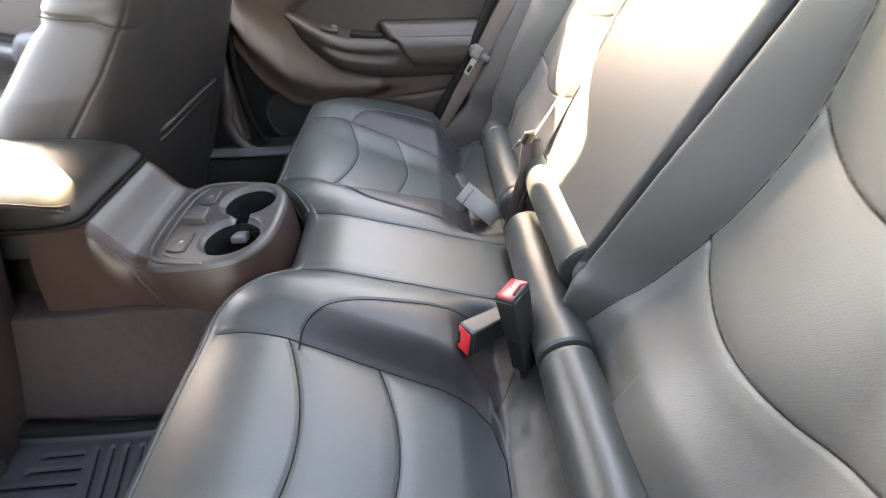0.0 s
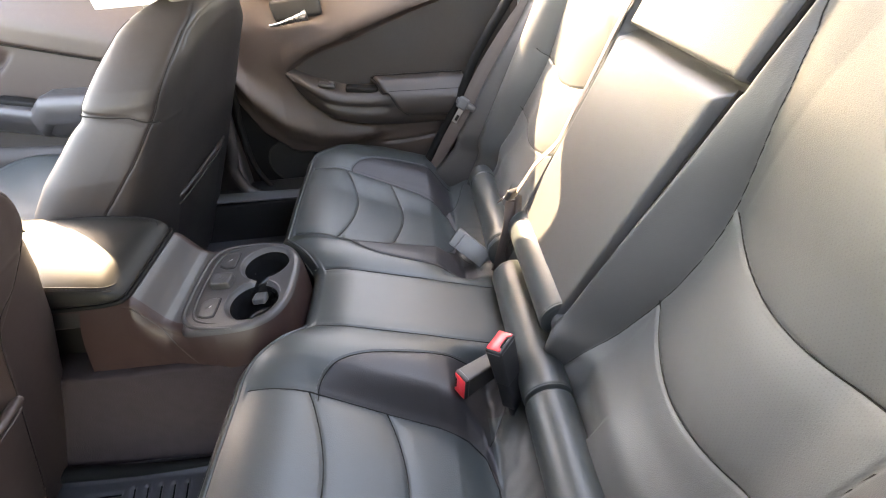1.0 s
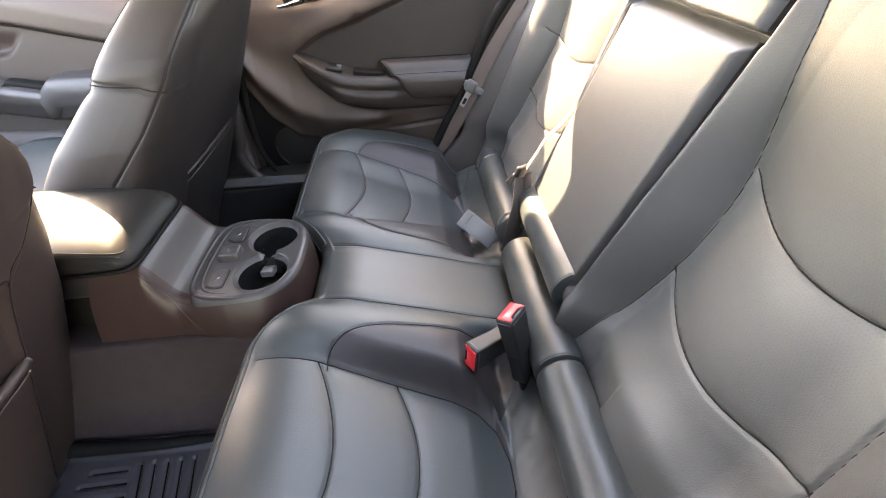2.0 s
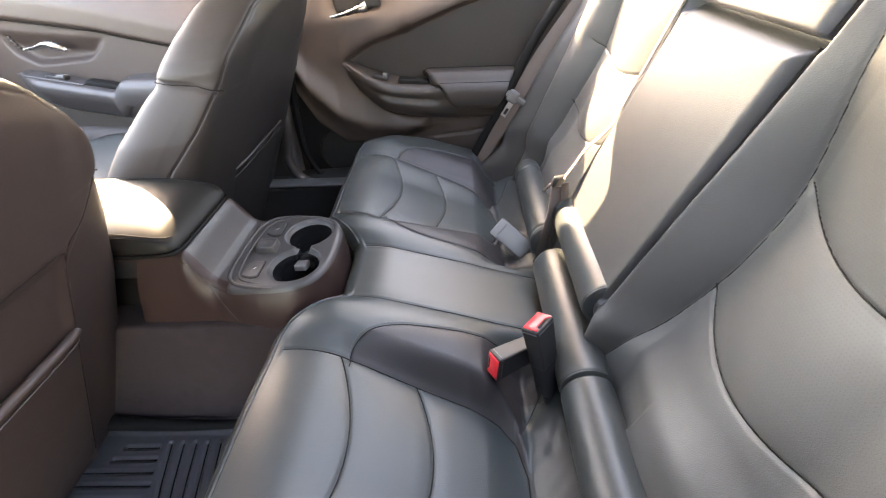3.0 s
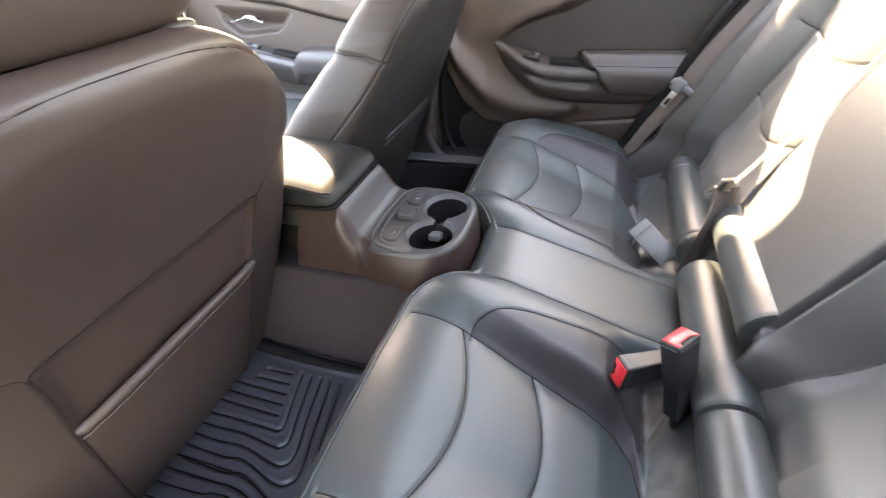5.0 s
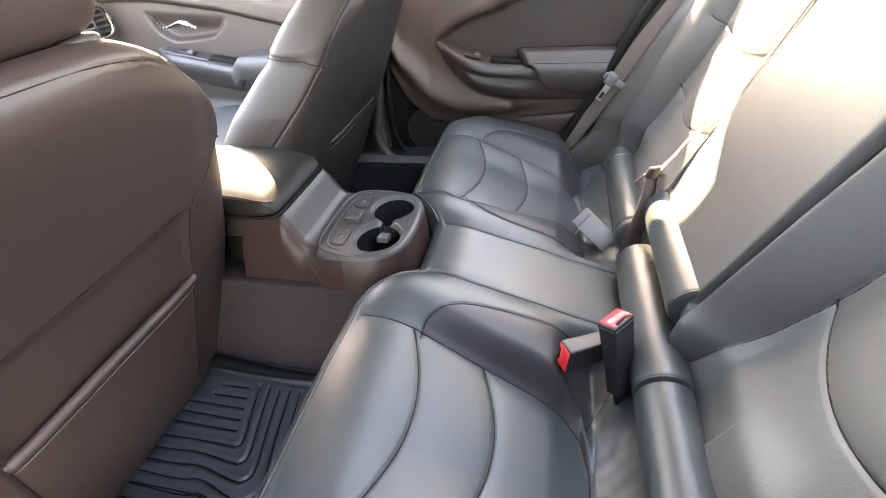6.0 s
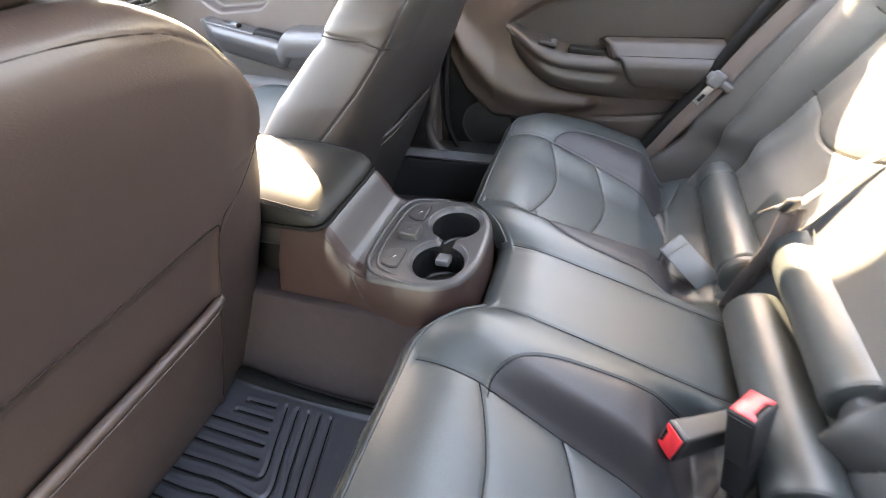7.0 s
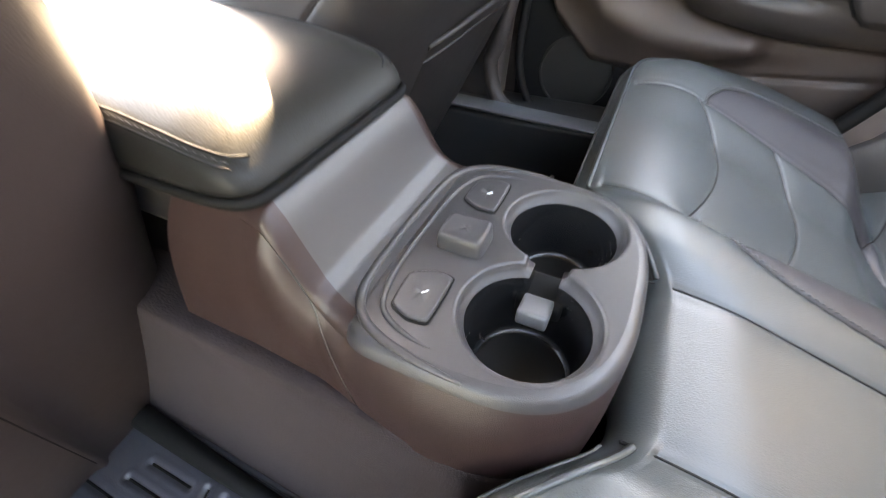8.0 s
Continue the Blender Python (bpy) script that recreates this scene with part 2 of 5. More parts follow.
def stitches(points, normal_up, length=0.0042, gap=0.0022, r=0.0007):
    """Thread dashes along a line in space."""
    p = np.array(points, float)
    s = np.concatenate([[0], np.cumsum(np.linalg.norm(np.diff(p, axis=0), axis=1))])
    vs, fs = [], []
    x = 0.0
    while x + length < s[-1]:
        q = [np.array([np.interp(x + e * length, s, p[:, i]) for i in range(3)]) for e in (0, 0.5, 1)]
        q[1] = q[1] + np.array(normal_up) * r
        v, f = tube(q, [r * 0.6, r, r * 0.6], 5)
        fs.extend([tuple(i + len(vs) for i in k) for k in f])
        vs.extend([tuple(i) for i in v])
        x += length + gap
    return vs, fs


# ---- the car's shell ----
def slab(name, x0, x1, y0, y1, z0, z1, mat, label, category="", bevel=0.01):
    v, f = box((x0 + x1) / 2, (y0 + y1) / 2, (z0 + z1) / 2, x1 - x0, y1 - y0, z1 - z0, bevel, 2)
    return tagged(part(name, (v, f, mat, False)), label, category, kind="structure")


def prism(name, outline_xz, y0, y1, mat, label, category):
    """A panel cut to an outline of x and z, between two values of y."""
    n = len(outline_xz)
    v = [(x, y, z) for y in (y0, y1) for x, z in outline_xz]
    f = [tuple(range(n)), tuple(range(2 * n - 1, n - 1, -1))] + [(i, i + n, (i + 1) % n + n, (i + 1) % n) for i in range(n)]
    return tagged(part(name, (v, f, mat, False)), label, category, kind="structure")


_gv = [(x, y, -0.36) for x in np.linspace(-1, 1, 9) * 600 for y in np.linspace(-1, 1, 9) * 600]
tagged(part("ground", (_gv, grid(9, 9), ASPHALT, False)), "sunlit grey asphalt outside the car", "ground", kind="structure")
slab("floor", -2.1, 0.30, -0.70, 0.70, 0.02, 0.085, CARPET, "dark carpeted floor of the car", "floor")
slab("roof", -0.95, 0.22, -0.56, 0.56, 1.16, 1.20, HEADLINER, "pale cloth headliner under the roof", "ceiling")
# Unseen far rails: edges and ends are set to bound the sun patches.
prism("roof_rail_1", [(-0.772, 0.955), (-0.045, 0.958), (0.0, 0.951), (0.06, 0.960), (0.115, 0.987), (0.16, 1.03), (0.24, 1.09), (1.0, 1.15), (1.0, 1.18), (-0.772, 1.18)], 0.552, 0.625, HEADLINER, "unseen pale cloth covered roof rail", "trim")
slab("roof_rail_3", -1.45, -0.774, 0.575, 0.625, 1.105, 1.18, HEADLINER, "unseen pale cloth covered roof rail", "trim")
# Unseen broad post, added to keep the sun off the centre cushion.
prism("sun_block_post_1", [(-0.70, 0.79), (-0.115, 0.79), (-0.108, 0.80), (-0.092, 0.815), (-0.085, 0.85), (-0.080, 0.89), (-0.070, 0.925), (-0.060, 0.945), (-0.050, 0.955), (-0.70, 0.955)], 0.592, 0.623, HEADLINER, "unseen pale cloth post added to bound the sun patch", "pillar")
slab("roof_rail_2", -1.45, 1.0, -0.62, -0.54, 1.08, 1.18, HEADLINER, "unseen pale cloth covered roof rail", "trim")
slab("luggage_wall", 0.50, 0.56, -0.70, 0.70, 0.02, 0.80, CARPET, "dark carpeted wall behind the rear seat", "wall")
slab("rear_quarter_1", 0.34, 1.1, 0.68, 0.76, 0.02, 1.10, PLASTIC, "dark moulded rear quarter trim", "trim")
slab("rear_quarter_2", 0.34, 1.1, -0.76, -0.68, 0.02, 1.10, PLASTIC, "dark moulded rear quarter trim", "trim")
slab("firewall", -2.16, -2.1, -0.76, 0.76, 0.02, 0.72, PLASTIC_DARK, "black front bulkhead", "wall")
slab("outer_skin_1", -2.1, 0.36, 0.78, 0.80, -0.12, 0.77, PAINT, "silver outer door skin", "car body")
slab("front_door_2", -2.1, -0.62, -0.76, -0.68, -0.02, 0.80, PLASTIC, "dark closed front door panel", "car door")
# Unseen wall across the near doorway, added to hold back its light.
slab("near_light_block", -0.30, 0.34, -0.78, -0.71, -0.02, 1.05, PLASTIC, "dark rear body side", "car body")
# Unseen open door, solid to 1.02 to keep light off the backrest wing.
slab("rear_door_2", -0.62, -0.55, -1.62, -0.79, -0.05, 1.02, PLASTIC, "dark rear car door standing open", "car door")
slab("b_pillar_2", -0.62, -0.52, -0.74, -0.64, 0.0, 1.12, PLASTIC, "dark pillar between the doors", "pillar")


# ---- rear bench cushion ----
SEAT_Y = 0.335
_dx = [-0.32, -0.287, -0.195, -0.082, 0.03, 0.09]
_dh = [0.0, 0.004, 0.022, 0.042, 0.056, 0.060]
_hx = [-0.33, -0.29, -0.195, -0.082, 0.0, 0.045, 0.07, 0.083]
_hw = [0.150, 0.142, 0.141, 0.122, 0.108, 0.092, 0.068, 0.02]


def half_width(x):
    return np.interp(x, _hx, _hw)


def front_edge(y):
    return -0.315 + 0.085 * (1 - sm(np.abs(y), 0.055, 0.185)) + 0.085 * sm(np.abs(y), 0.49, 0.70) ** 1.4


def cushion_top(x, y):
    ay = np.abs(y)
    z = 0.392 - 0.349 * (x + 0.21) - 4.2 * np.maximum(0, -0.20 - x) ** 2
    z = z - 0.022 * (1 - sm(ay, 0.06, 0.11)) * sm(-x, 0.14, 0.26)
    d = np.abs(ay - SEAT_Y) - half_width(x)
    far = np.asarray(y) > 0
    inside = 1 - sm(d, -0.004, np.where(far & (ay > SEAT_Y), 0.085, 0.05))
    inside = inside * (1 - sm(x, 0.075, 0.125))
    dip = np.interp(x, _dx, _dh)
    z = z - dip * inside * (1 - np.where(far, 0.62, 0.5) * sm(ay, 0.37, 0.47))
    z = z + 0.008 * np.clip(1 - ((ay - SEAT_Y) / (half_width(x) + 0.01)) ** 2, 0, 1) * (1 - sm(x, 0.02, 0.09))
    apron = 0.222 + 0.5 * np.maximum(x - 0.09, 0)
    k = sm(x, 0.02, 0.10) * sm(ay, 0.085, 0.15)
    z = z * (1 - k) + np.minimum(z, apron) * k
    z = z + 0.010 * np.exp(-((ay - 0.135) / 0.05) ** 2) * (1 - sm(x, -0.02, 0.06))
    z = z + 0.007 * np.exp(-((ay - 0.545) / 0.06) ** 2) * (1 - sm(x, 0.0, 0.1))
    z = z - 0.030 * sm(ay, 0.53, 0.68) * sm(-x, 0.08, 0.30)
    z = z - 0.12 * sm(ay, 0.635, 0.725) ** 1.3
    return z


def chevron(side, x0, bow, n=24):
    t = np.linspace(0, 1, n)
    x = x0 + bow * np.sin(np.pi * t) ** 0.9
    y = SEAT_Y + half_width(x) * (2 * t - 1)
    return np.stack([x, side * y], 1)


CUSHION_SEAMS = []
U_LINES = []
for s in (-1, 1):
    xs = np.concatenate([np.linspace(-0.30, 0.04, 40), np.linspace(0.045, 0.083, 14)])
    w = half_width(xs)
    CUSHION_SEAMS += [np.stack([xs, s * (SEAT_Y - w)], 1), np.stack([xs, s * (SEAT_Y + w)], 1)]
    CUSHION_SEAMS += [chevron(s, -0.197, 0.036), chevron(s, -0.084, 0.032)]
    CUSHION_SEAMS += [np.array([[-0.225, s * 0.073], [0.154, s * 0.077]])]
    CUSHION_SEAMS += [np.array([[0.083, s * (SEAT_Y - 0.02)], [0.083, s * (SEAT_Y + 0.02)]])]
    CUSHION_SEAMS += [np.array([[0.078, s * 0.252], [0.11, s * 0.20], [0.13, s * 0.165]]), np.array([[0.066, s * 0.415], [0.10, s * 0.47], [0.128, s * 0.55]])]
    U_LINES += [smooth_path([(-0.183, s * 0.208), (-0.182, s * 0.184), (-0.164, s * 0.161), (-0.138, s * 0.142), (-0.100, s * 0.129), (-0.042, s * 0.122), (0.02, s * 0.119), (0.092, s * 0.118)], 48)]
    U_LINES += [smooth_path([(-0.184, s * 0.472), (-0.180, s * 0.498), (-0.160, s * 0.530), (-0.125, s * 0.552), (-0.07, s * 0.564), (0.0, s * 0.563), (0.09, s * 0.552)], 48)]
CUSHION_SEAMS += [np.array([[0.155, -0.62], [0.155, 0.62]])]


def cushion_point(x, y):
    d1 = line_distance(np.asarray(x), np.asarray(y), CUSHION_SEAMS)
    d2 = line_distance(np.asarray(x), np.asarray(y), U_LINES)
    return cushion_top(x, y) + groove(d1, 0.0024, 0.0021, 0.0020, 0.014) + groove(d2, 0.0018, 0.0020, 0.0012, 0.012)


def rear_cushion():
    bench = empty("rear_seat_cushion", "black leather rear bench cushion with sewn panels", "seat cushion", at=(-0.05, 0, 0.1))
    r = 0.028
    ys = np.arange(-0.685, 0.6851, 0.0023)
    ss = np.concatenate([np.linspace(-0.22, -0.004, 26), np.arange(0, 0.52, 0.0023)])
    S, Y = np.meshgrid(ss, ys, indexing="ij")
    X0 = front_edge(Y)
    q = r * math.pi / 2
    phi = np.clip(S / r, 0, math.pi / 2)
    X = np.where(S < 0, X0 - S * 0.16, np.where(S < q, X0 + r - r * np.cos(phi), X0 + r + S - q))
    X = np.minimum(X, 0.205 + 0 * X)
    top = cushion_top(np.maximum(X, X0 + r), Y)
    seam = cushion_point(X, Y) - cushion_top(X, Y)
    Z = np.where(S < 0, top - r + S, np.where(S < q, top - r + r * np.sin(phi), top + seam))
    wrinkle = 0.0008 * np.sin(S * 90 + 2.2 * np.sin(Y * 21)) * np.exp(-((S - 0.40) / 0.05) ** 2)
    for s in (-1, 1):
        for (ax, ay_), (bx, by_), dep in (((0.100, 0.235), (0.132, 0.190), 0.0030), ((0.120, 0.280), (0.145, 0.225), 0.0026), ((0.098, 0.305), (0.150, 0.262), 0.0020), ((0.085, 0.205), (0.112, 0.172), 0.0026), ((0.118, 0.340), (0.150, 0.310), 0.0018)):
            fold = line_distance(X, s * Y, [np.array([[ax, ay_], [bx, by_]])])
            Z = Z - 0.30 * dep * np.exp(-(fold / 0.006) ** 2) + 0.2 * dep * np.exp(-((fold - 0.012) / 0.006) ** 2)
    Z = Z + wrinkle
    verts = np.stack([X, Y, Z], -1).reshape(-1, 3)
    faces = grid(len(ss), len(ys))
    c = verts[faces].mean(1)
    sc = S.ravel()[faces].mean(1)
    names = []
    cx, cy = c[:, 0], np.abs(c[:, 1])
    loop_in = np.interp(cx, [-0.182, -0.164, -0.138, -0.100, -0.042, 0.02, 0.092], [0.184, 0.161, 0.142, 0.129, 0.122, 0.119, 0.118])
    loop_out = np.interp(cx, [-0.180, -0.160, -0.125, -0.07, 0.0, 0.09], [0.498, 0.530, 0.552, 0.564, 0.563, 0.552])
    side = np.where(c[:, 1] < 0, "a", "b")
    ins = np.abs(cy - SEAT_Y) < half_width(cx)
    t = np.clip((cy - (SEAT_Y - half_width(cx))) / (2 * half_width(cx)), 0, 1)
    b1 = -0.197 + 0.036 * np.sin(np.pi * t) ** 0.9
    b2 = -0.084 + 0.032 * np.sin(np.pi * t) ** 0.9
    for i in range(len(c)):
        if sc[i] < q * 0.55:
            names.append("front_facing")
        elif cx[i] > 0.118 or (cx[i] > 0.083 and cy[i] > 0.2):
            names.append("rear_apron")
        elif ins[i] and cx[i] < 0.083:
            names.append("insert_panel|%s%d" % (side[i], 0 if cx[i] < b1[i] else 1 if cx[i] < b2[i] else 2))
        elif cy[i] < 0.0745:
            names.append("centre_panel")
        elif cy[i] < SEAT_Y:
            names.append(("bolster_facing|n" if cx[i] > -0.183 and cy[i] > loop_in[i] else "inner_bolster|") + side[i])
        else:
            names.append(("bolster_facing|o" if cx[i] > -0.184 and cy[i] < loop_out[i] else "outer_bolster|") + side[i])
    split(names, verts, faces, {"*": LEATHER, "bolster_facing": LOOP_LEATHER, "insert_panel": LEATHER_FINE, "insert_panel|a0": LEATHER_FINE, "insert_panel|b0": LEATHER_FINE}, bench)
    for ln in CUSHION_SEAMS[:-1]:
        q = ln if len(ln) > 8 else np.array([ln[0] + (ln[-1] - ln[0]) * k for k in np.linspace(0, 1, 60)]) if len(ln) == 2 else smooth_path(ln, 24)
        z = cushion_point(q[:, 0], q[:, 1]) + 0.0003
        part("seam", (*tube(np.column_stack([q, z]), 0.0012, 6), SEAM), bench)
    # piping along the front edge of each seat, and thread beside the looped seams
    for s in (-1, 1):
        yy = np.linspace(0.075, 0.66, 100) * s
        for turn, rr in ((0.50, 0.0026), (0.16, 0.0018)):
            ang = math.pi / 2 * turn * 1.5
            xx = front_edge(yy) + r - r * math.cos(ang)
            zz = cushion_top(front_edge(yy) + r, yy) - r + r * math.sin(ang)
            part("piping", (*tube(np.stack([xx, yy, zz + 0.0004], 1), rr, 8), LEATHER), bench)
            part("seam", (*tube(np.stack([xx + 0.0022, yy, zz + 0.0006], 1), 0.0009, 6), SEAM), bench)
    for ln in U_LINES:
        part("seam", (*tube(np.column_stack([ln, cushion_point(ln[:, 0], ln[:, 1]) + 0.0002]), 0.0011, 6), SEAM), bench)
        d = np.gradient(ln, axis=0)
        d /= np.linalg.norm(d, axis=1)[:, None]
        for off in (0.0035,):
            p = ln + off * np.stack([-d[:, 1], d[:, 0]], 1)
            z = cushion_point(p[:, 0], p[:, 1]) + 0.0006
            part("stitching", (*stitches(np.column_stack([p, z]), (0, 0, 1)), THREAD), bench, "grey thread stitching")
    return bench


rear_cushion()


# ---- rolls between cushion and backrest ----
def roll(y0, y1, cx, cz, rx, rz, label, seams=()):
    """A padded roll across the car, oval in section, with sunk seams and soft ends."""
    n, m = 150, 36
    thing = empty("seat_roll", label, "seat bolster", at=(cx, (y0 + y1) / 2, cz - rz))
    u = np.linspace(-1, 1, n)
    half = (y1 - y0) / 2
    y = (y0 + y1) / 2 + np.sign(u) * half * (1 - (1 - np.abs(u)) ** 1.6)
    s = np.clip((np.abs(y - (y0 + y1) / 2) - (half - 0.008)) / 0.008, 0, 1)
    k = np.sqrt(np.clip(1 - (0.62 * s) ** 2.4, 0, 1))
    for q in seams:
        k = k - 0.075 * np.exp(-((y - q) / 0.0030) ** 2) + 0.02 * np.exp(-((y - q) / 0.012) ** 2)
    th = np.linspace(0, 2 * np.pi, m, endpoint=False)
    crease = 1 + 0.006 * np.sin(y * 70)[:, None] * np.cos(th * 3)[None]
    X = cx + rx * k[:, None] * crease * np.cos(th)[None]
    Z = cz + rz * k[:, None] * crease * np.sin(th)[None]
    v = np.stack([X, np.repeat(y[:, None], m, 1), Z], -1).reshape(-1, 3)
    f = [tuple(q) for q in grid(n, m, False, True)] + [tuple(range(m)), tuple((n - 1) * m + i for i in range(m))]
    part("roll_cover", (v, f, LEATHER), thing)
    for q, inner in ((y0 + 0.0035, 0.93), (y1 - 0.0035, 0.93)):
        ring = [(cx + rx * inner * math.cos(a), q, cz + rz * inner * math.sin(a)) for a in th]
        part("end_piping", (*tube(ring, 0.0020, 6, True), LEATHER), thing)
    for q in seams:
        ring = [(cx + rx * 0.945 * math.cos(a), q, cz + rz * 0.945 * math.sin(a)) for a in th]
        part("seam", (*tube(ring, 0.0011, 6, True), SEAM), thing)
    return thing


roll(-0.2205, 0.075, 0.179, 0.305, 0.041, 0.046, "black leather roll behind the centre cushion")
roll(-0.64, -0.2215, 0.179, 0.301, 0.040, 0.046, "black leather roll behind the seat cushion", (-0.47,))
roll(0.147, 0.488, 0.179, 0.303, 0.036, 0.044, "black leather roll behind the seat cushion", (0.165, 0.440))
roll(-0.130, 0.136, 0.222, 0.390, 0.040, 0.042, "black leather roll under the folding armrest")


# ---- rear backrest ----
def back_plane(z):
    return 0.217 + (z - 0.426) * 0.41


def wing_edge(z):
    """Where the centre wing meets the recessed seat panel."""
    return np.interp(z, [0.30, 0.39, 0.45, 0.49, 0.54, 0.58, 0.62, 0.66, 0.72, 0.776, 0.832, 0.95], [0.168, 0.190, 0.198, 0.206, 0.211, 0.209, 0.204, 0.199, 0.192, 0.183, 0.160, 0.130])


def outer_edge(z):
    """Where the recessed seat panel meets the outer roll."""
    return np.interp(z, [0.33, 0.36, 0.45, 0.51, 0.57, 0.62, 0.95], [0.506, 0.502, 0.485, 0.475, 0.462, 0.456, 0.445])


def back_relief(y, z):
    """How far the backrest stands out before its plane."""
    ay = np.abs(y)
    e = wing_edge(z)
    out = np.zeros_like(ay)
    k = np.clip((ay - 0.145) / (np.maximum(e, 0.165) - 0.145), 0, 1)
    sunk = 0.060 - 0.048 * sm(z, 0.60, 0.80)
    shallow = 0.046 - 0.034 * sm(z, 0.60, 0.80)
    out = -sunk * k ** 1.08
    mid = np.cos(np.clip((ay - 0.345) / 0.13, -1, 1) * np.pi / 2)
    out = out + (sunk - shallow + 0.008) * mid * (ay < 0.475)
    # outer roll of the seat, then the bolster at the body side
    o = outer_edge(z)
    u = np.clip((ay - o) / (0.568 - o), 0, 1)
    outer = -shallow * 0.8 * (1 - u) + 0.010 * u + 0.030 * np.sin(np.pi * np.clip(u, 0, 1)) ** 0.8
    low_in = out * (1 - sm(ay, o - 0.06, o)) - shallow * 0.8 * sm(ay, o - 0.06, o)
    out = np.where(ay > 0.40, low_in, out)
    out = np.where(ay > o, outer, out)
    peak = np.interp(z, [0.20, 0.27, 0.33, 0.40, 0.45, 0.52, 0.58, 0.64, 0.69, 0.80], [0.17, 0.125, 0.090, 0.068, 0.060, 0.052, 0.042, 0.030, 0.020, 0.010])
    w = np.clip((ay - 0.568) / 0.040, 0, 1)
    side = 0.010 + (peak - 0.010) * np.sin(w * np.pi / 2) ** 1.3 - 14.0 * np.maximum(ay - 0.612, 0) ** 2
    out = np.where(ay > 0.568, side, out)
    low = sm(z, 0.335, 0.400)
    out = out - (1 - low) * np.where(ay < 0.30, 0.030, 0.02)
    out = out + 0.034 * (1 - sm(z, 0.33, 0.45)) * sm(ay, 0.135, 0.165) * (1 - sm(ay, 0.46, 0.52))
    out = out + 0.022 * (1 - sm(z, 0.33, 0.42)) * sm(ay, 0.135, 0.155) * (1 - sm(ay, 0.18, 0.23))
    top = np.maximum(z - 0.84, 0)
    return out - 3.2 * top ** 2


BACK_SEAMS = []
for s in (-1, 1):
    for z0, dep in ((0.507, 0.038), (0.645, 0.034)):
        y = np.linspace(0.206, 0.480, 30)
        t = (y - 0.206) / 0.274
        BACK_SEAMS.append(np.stack([s * y, z0 - dep * np.sin(np.pi * t) ** 0.75], 1))
    zz = np.linspace(0.33, 0.93, 50)
    BACK_SEAMS.append(np.stack([s * wing_edge(zz), zz], 1))
    BACK_SEAMS.append(np.stack([s * outer_edge(zz), zz], 1))
ARM_GAP = [np.array([[-0.136, 0.41], [-0.139, 0.757], [0.139, 0.757], [0.136, 0.41]]), np.array([[-0.141, 0.76], [-0.137, 0.95]]), np.array([[0.141, 0.76], [0.137, 0.95]])]


def rear_back():
    back = empty("rear_bench_back", "black leather rear backrest with perforated seat panels", "bench back", at=(0.32, 0, 0.32))
    ys = np.arange(-0.69, 0.6901, 0.0024)
    zs = np.concatenate([np.arange(0.18, 0.33, 0.01), np.arange(0.33, 0.955, 0.0024)])
    Z, Y = np.meshgrid(zs, ys, indexing="ij")
    d = line_distance(Y, Z, BACK_SEAMS)
    g = line_distance(Y, Z, ARM_GAP)
    rel = back_relief(Y, Z) + groove(d, 0.0026, 0.0022, 0.0022, 0.016)
    wide = 0.0030 + 0.0040 * sm(Z, 0.45, 0.757)
    faint = np.where((Y > 0.12) & (Z < 0.748), 0.12, 1.0)
    rel = rel + faint * (-0.026 * np.exp(-(g / wide) ** 2) - 0.003 * np.exp(-(g / 0.006) ** 2))
    # black tubes deep in the armrest gap, for its shade
    for gz in (np.linspace(0.42, 0.755, 40), np.linspace(0.765, 0.94, 30)):
        gy = np.full(len(gz), -0.138)
        part("gap_shade", (*tube(np.column_stack([back_plane(gz) + 0.016, gy, gz]), 0.0045, 6), SEAL_AND_SHADE), back, "black strip for the shade in the armrest gap")
    crown = np.where((np.abs(Y) < 0.136) & (Z < 0.757), 0.004, 0.0)
    rel = rel + crown
    X = back_plane(Z) - rel
    verts = np.stack([X, Y, Z], -1).reshape(-1, 3)
    faces = grid(len(zs), len(ys))[:, ::-1]
    c = verts[faces].mean(1)
    ay, z = np.abs(c[:, 1]), c[:, 2]
    e, oe = wing_edge(z), outer_edge(z)
    t = np.clip((ay - 0.206) / 0.274, 0, 1)
    c1, c2 = 0.507 - 0.038 * np.sin(np.pi * t) ** 0.75, 0.645 - 0.034 * np.sin(np.pi * t) ** 0.75
    names = []
    for i in range(len(c)):
        side = "a" if c[i, 1] < 0 else "b"
        if ay[i] < 0.1375:
            names.append("folding_armrest" if z[i] < 0.757 else "centre_head_panel")
        elif ay[i] < e[i]:
            names.append("centre_wing|" + side)
        elif ay[i] < oe[i]:
            names.append("seat_panel|%s%d" % (side, 0 if z[i] < c1[i] else 1 if z[i] < c2[i] else 2))
        elif ay[i] < 0.568:
            names.append("outer_wing|" + side)
        else:
            names.append("side_bolster|" + side)
    # backrest leathers carry its light in their base, the side bolster its shade
    split(names, verts, faces, {"*": BACK_LEATHER, "side_bolster": SHADED_SIDE_LEATHER, "seat_panel": LEATHER_PERF, "seat_panel|a0": LIT_PANEL_LEATHER, "seat_panel|b0": LIT_PANEL_LEATHER}, back)
    for ln in BACK_SEAMS:
        q = np.array(ln) if len(ln) > 8 else smooth_path(ln, 60)
        q = q[q[:, 1] > 0.34]
        x = back_plane(q[:, 1]) - (back_relief(q[:, 0], q[:, 1]) + groove(0 * q[:, 0], 0.0026, 0.0022, 0.0022, 0.016)) - 0.0003 - 0.0
        part("seam", (*tube(np.column_stack([x, q[:, 0], q[:, 1]]), 0.0010, 6), SEAM), back)
    return back


rear_back()


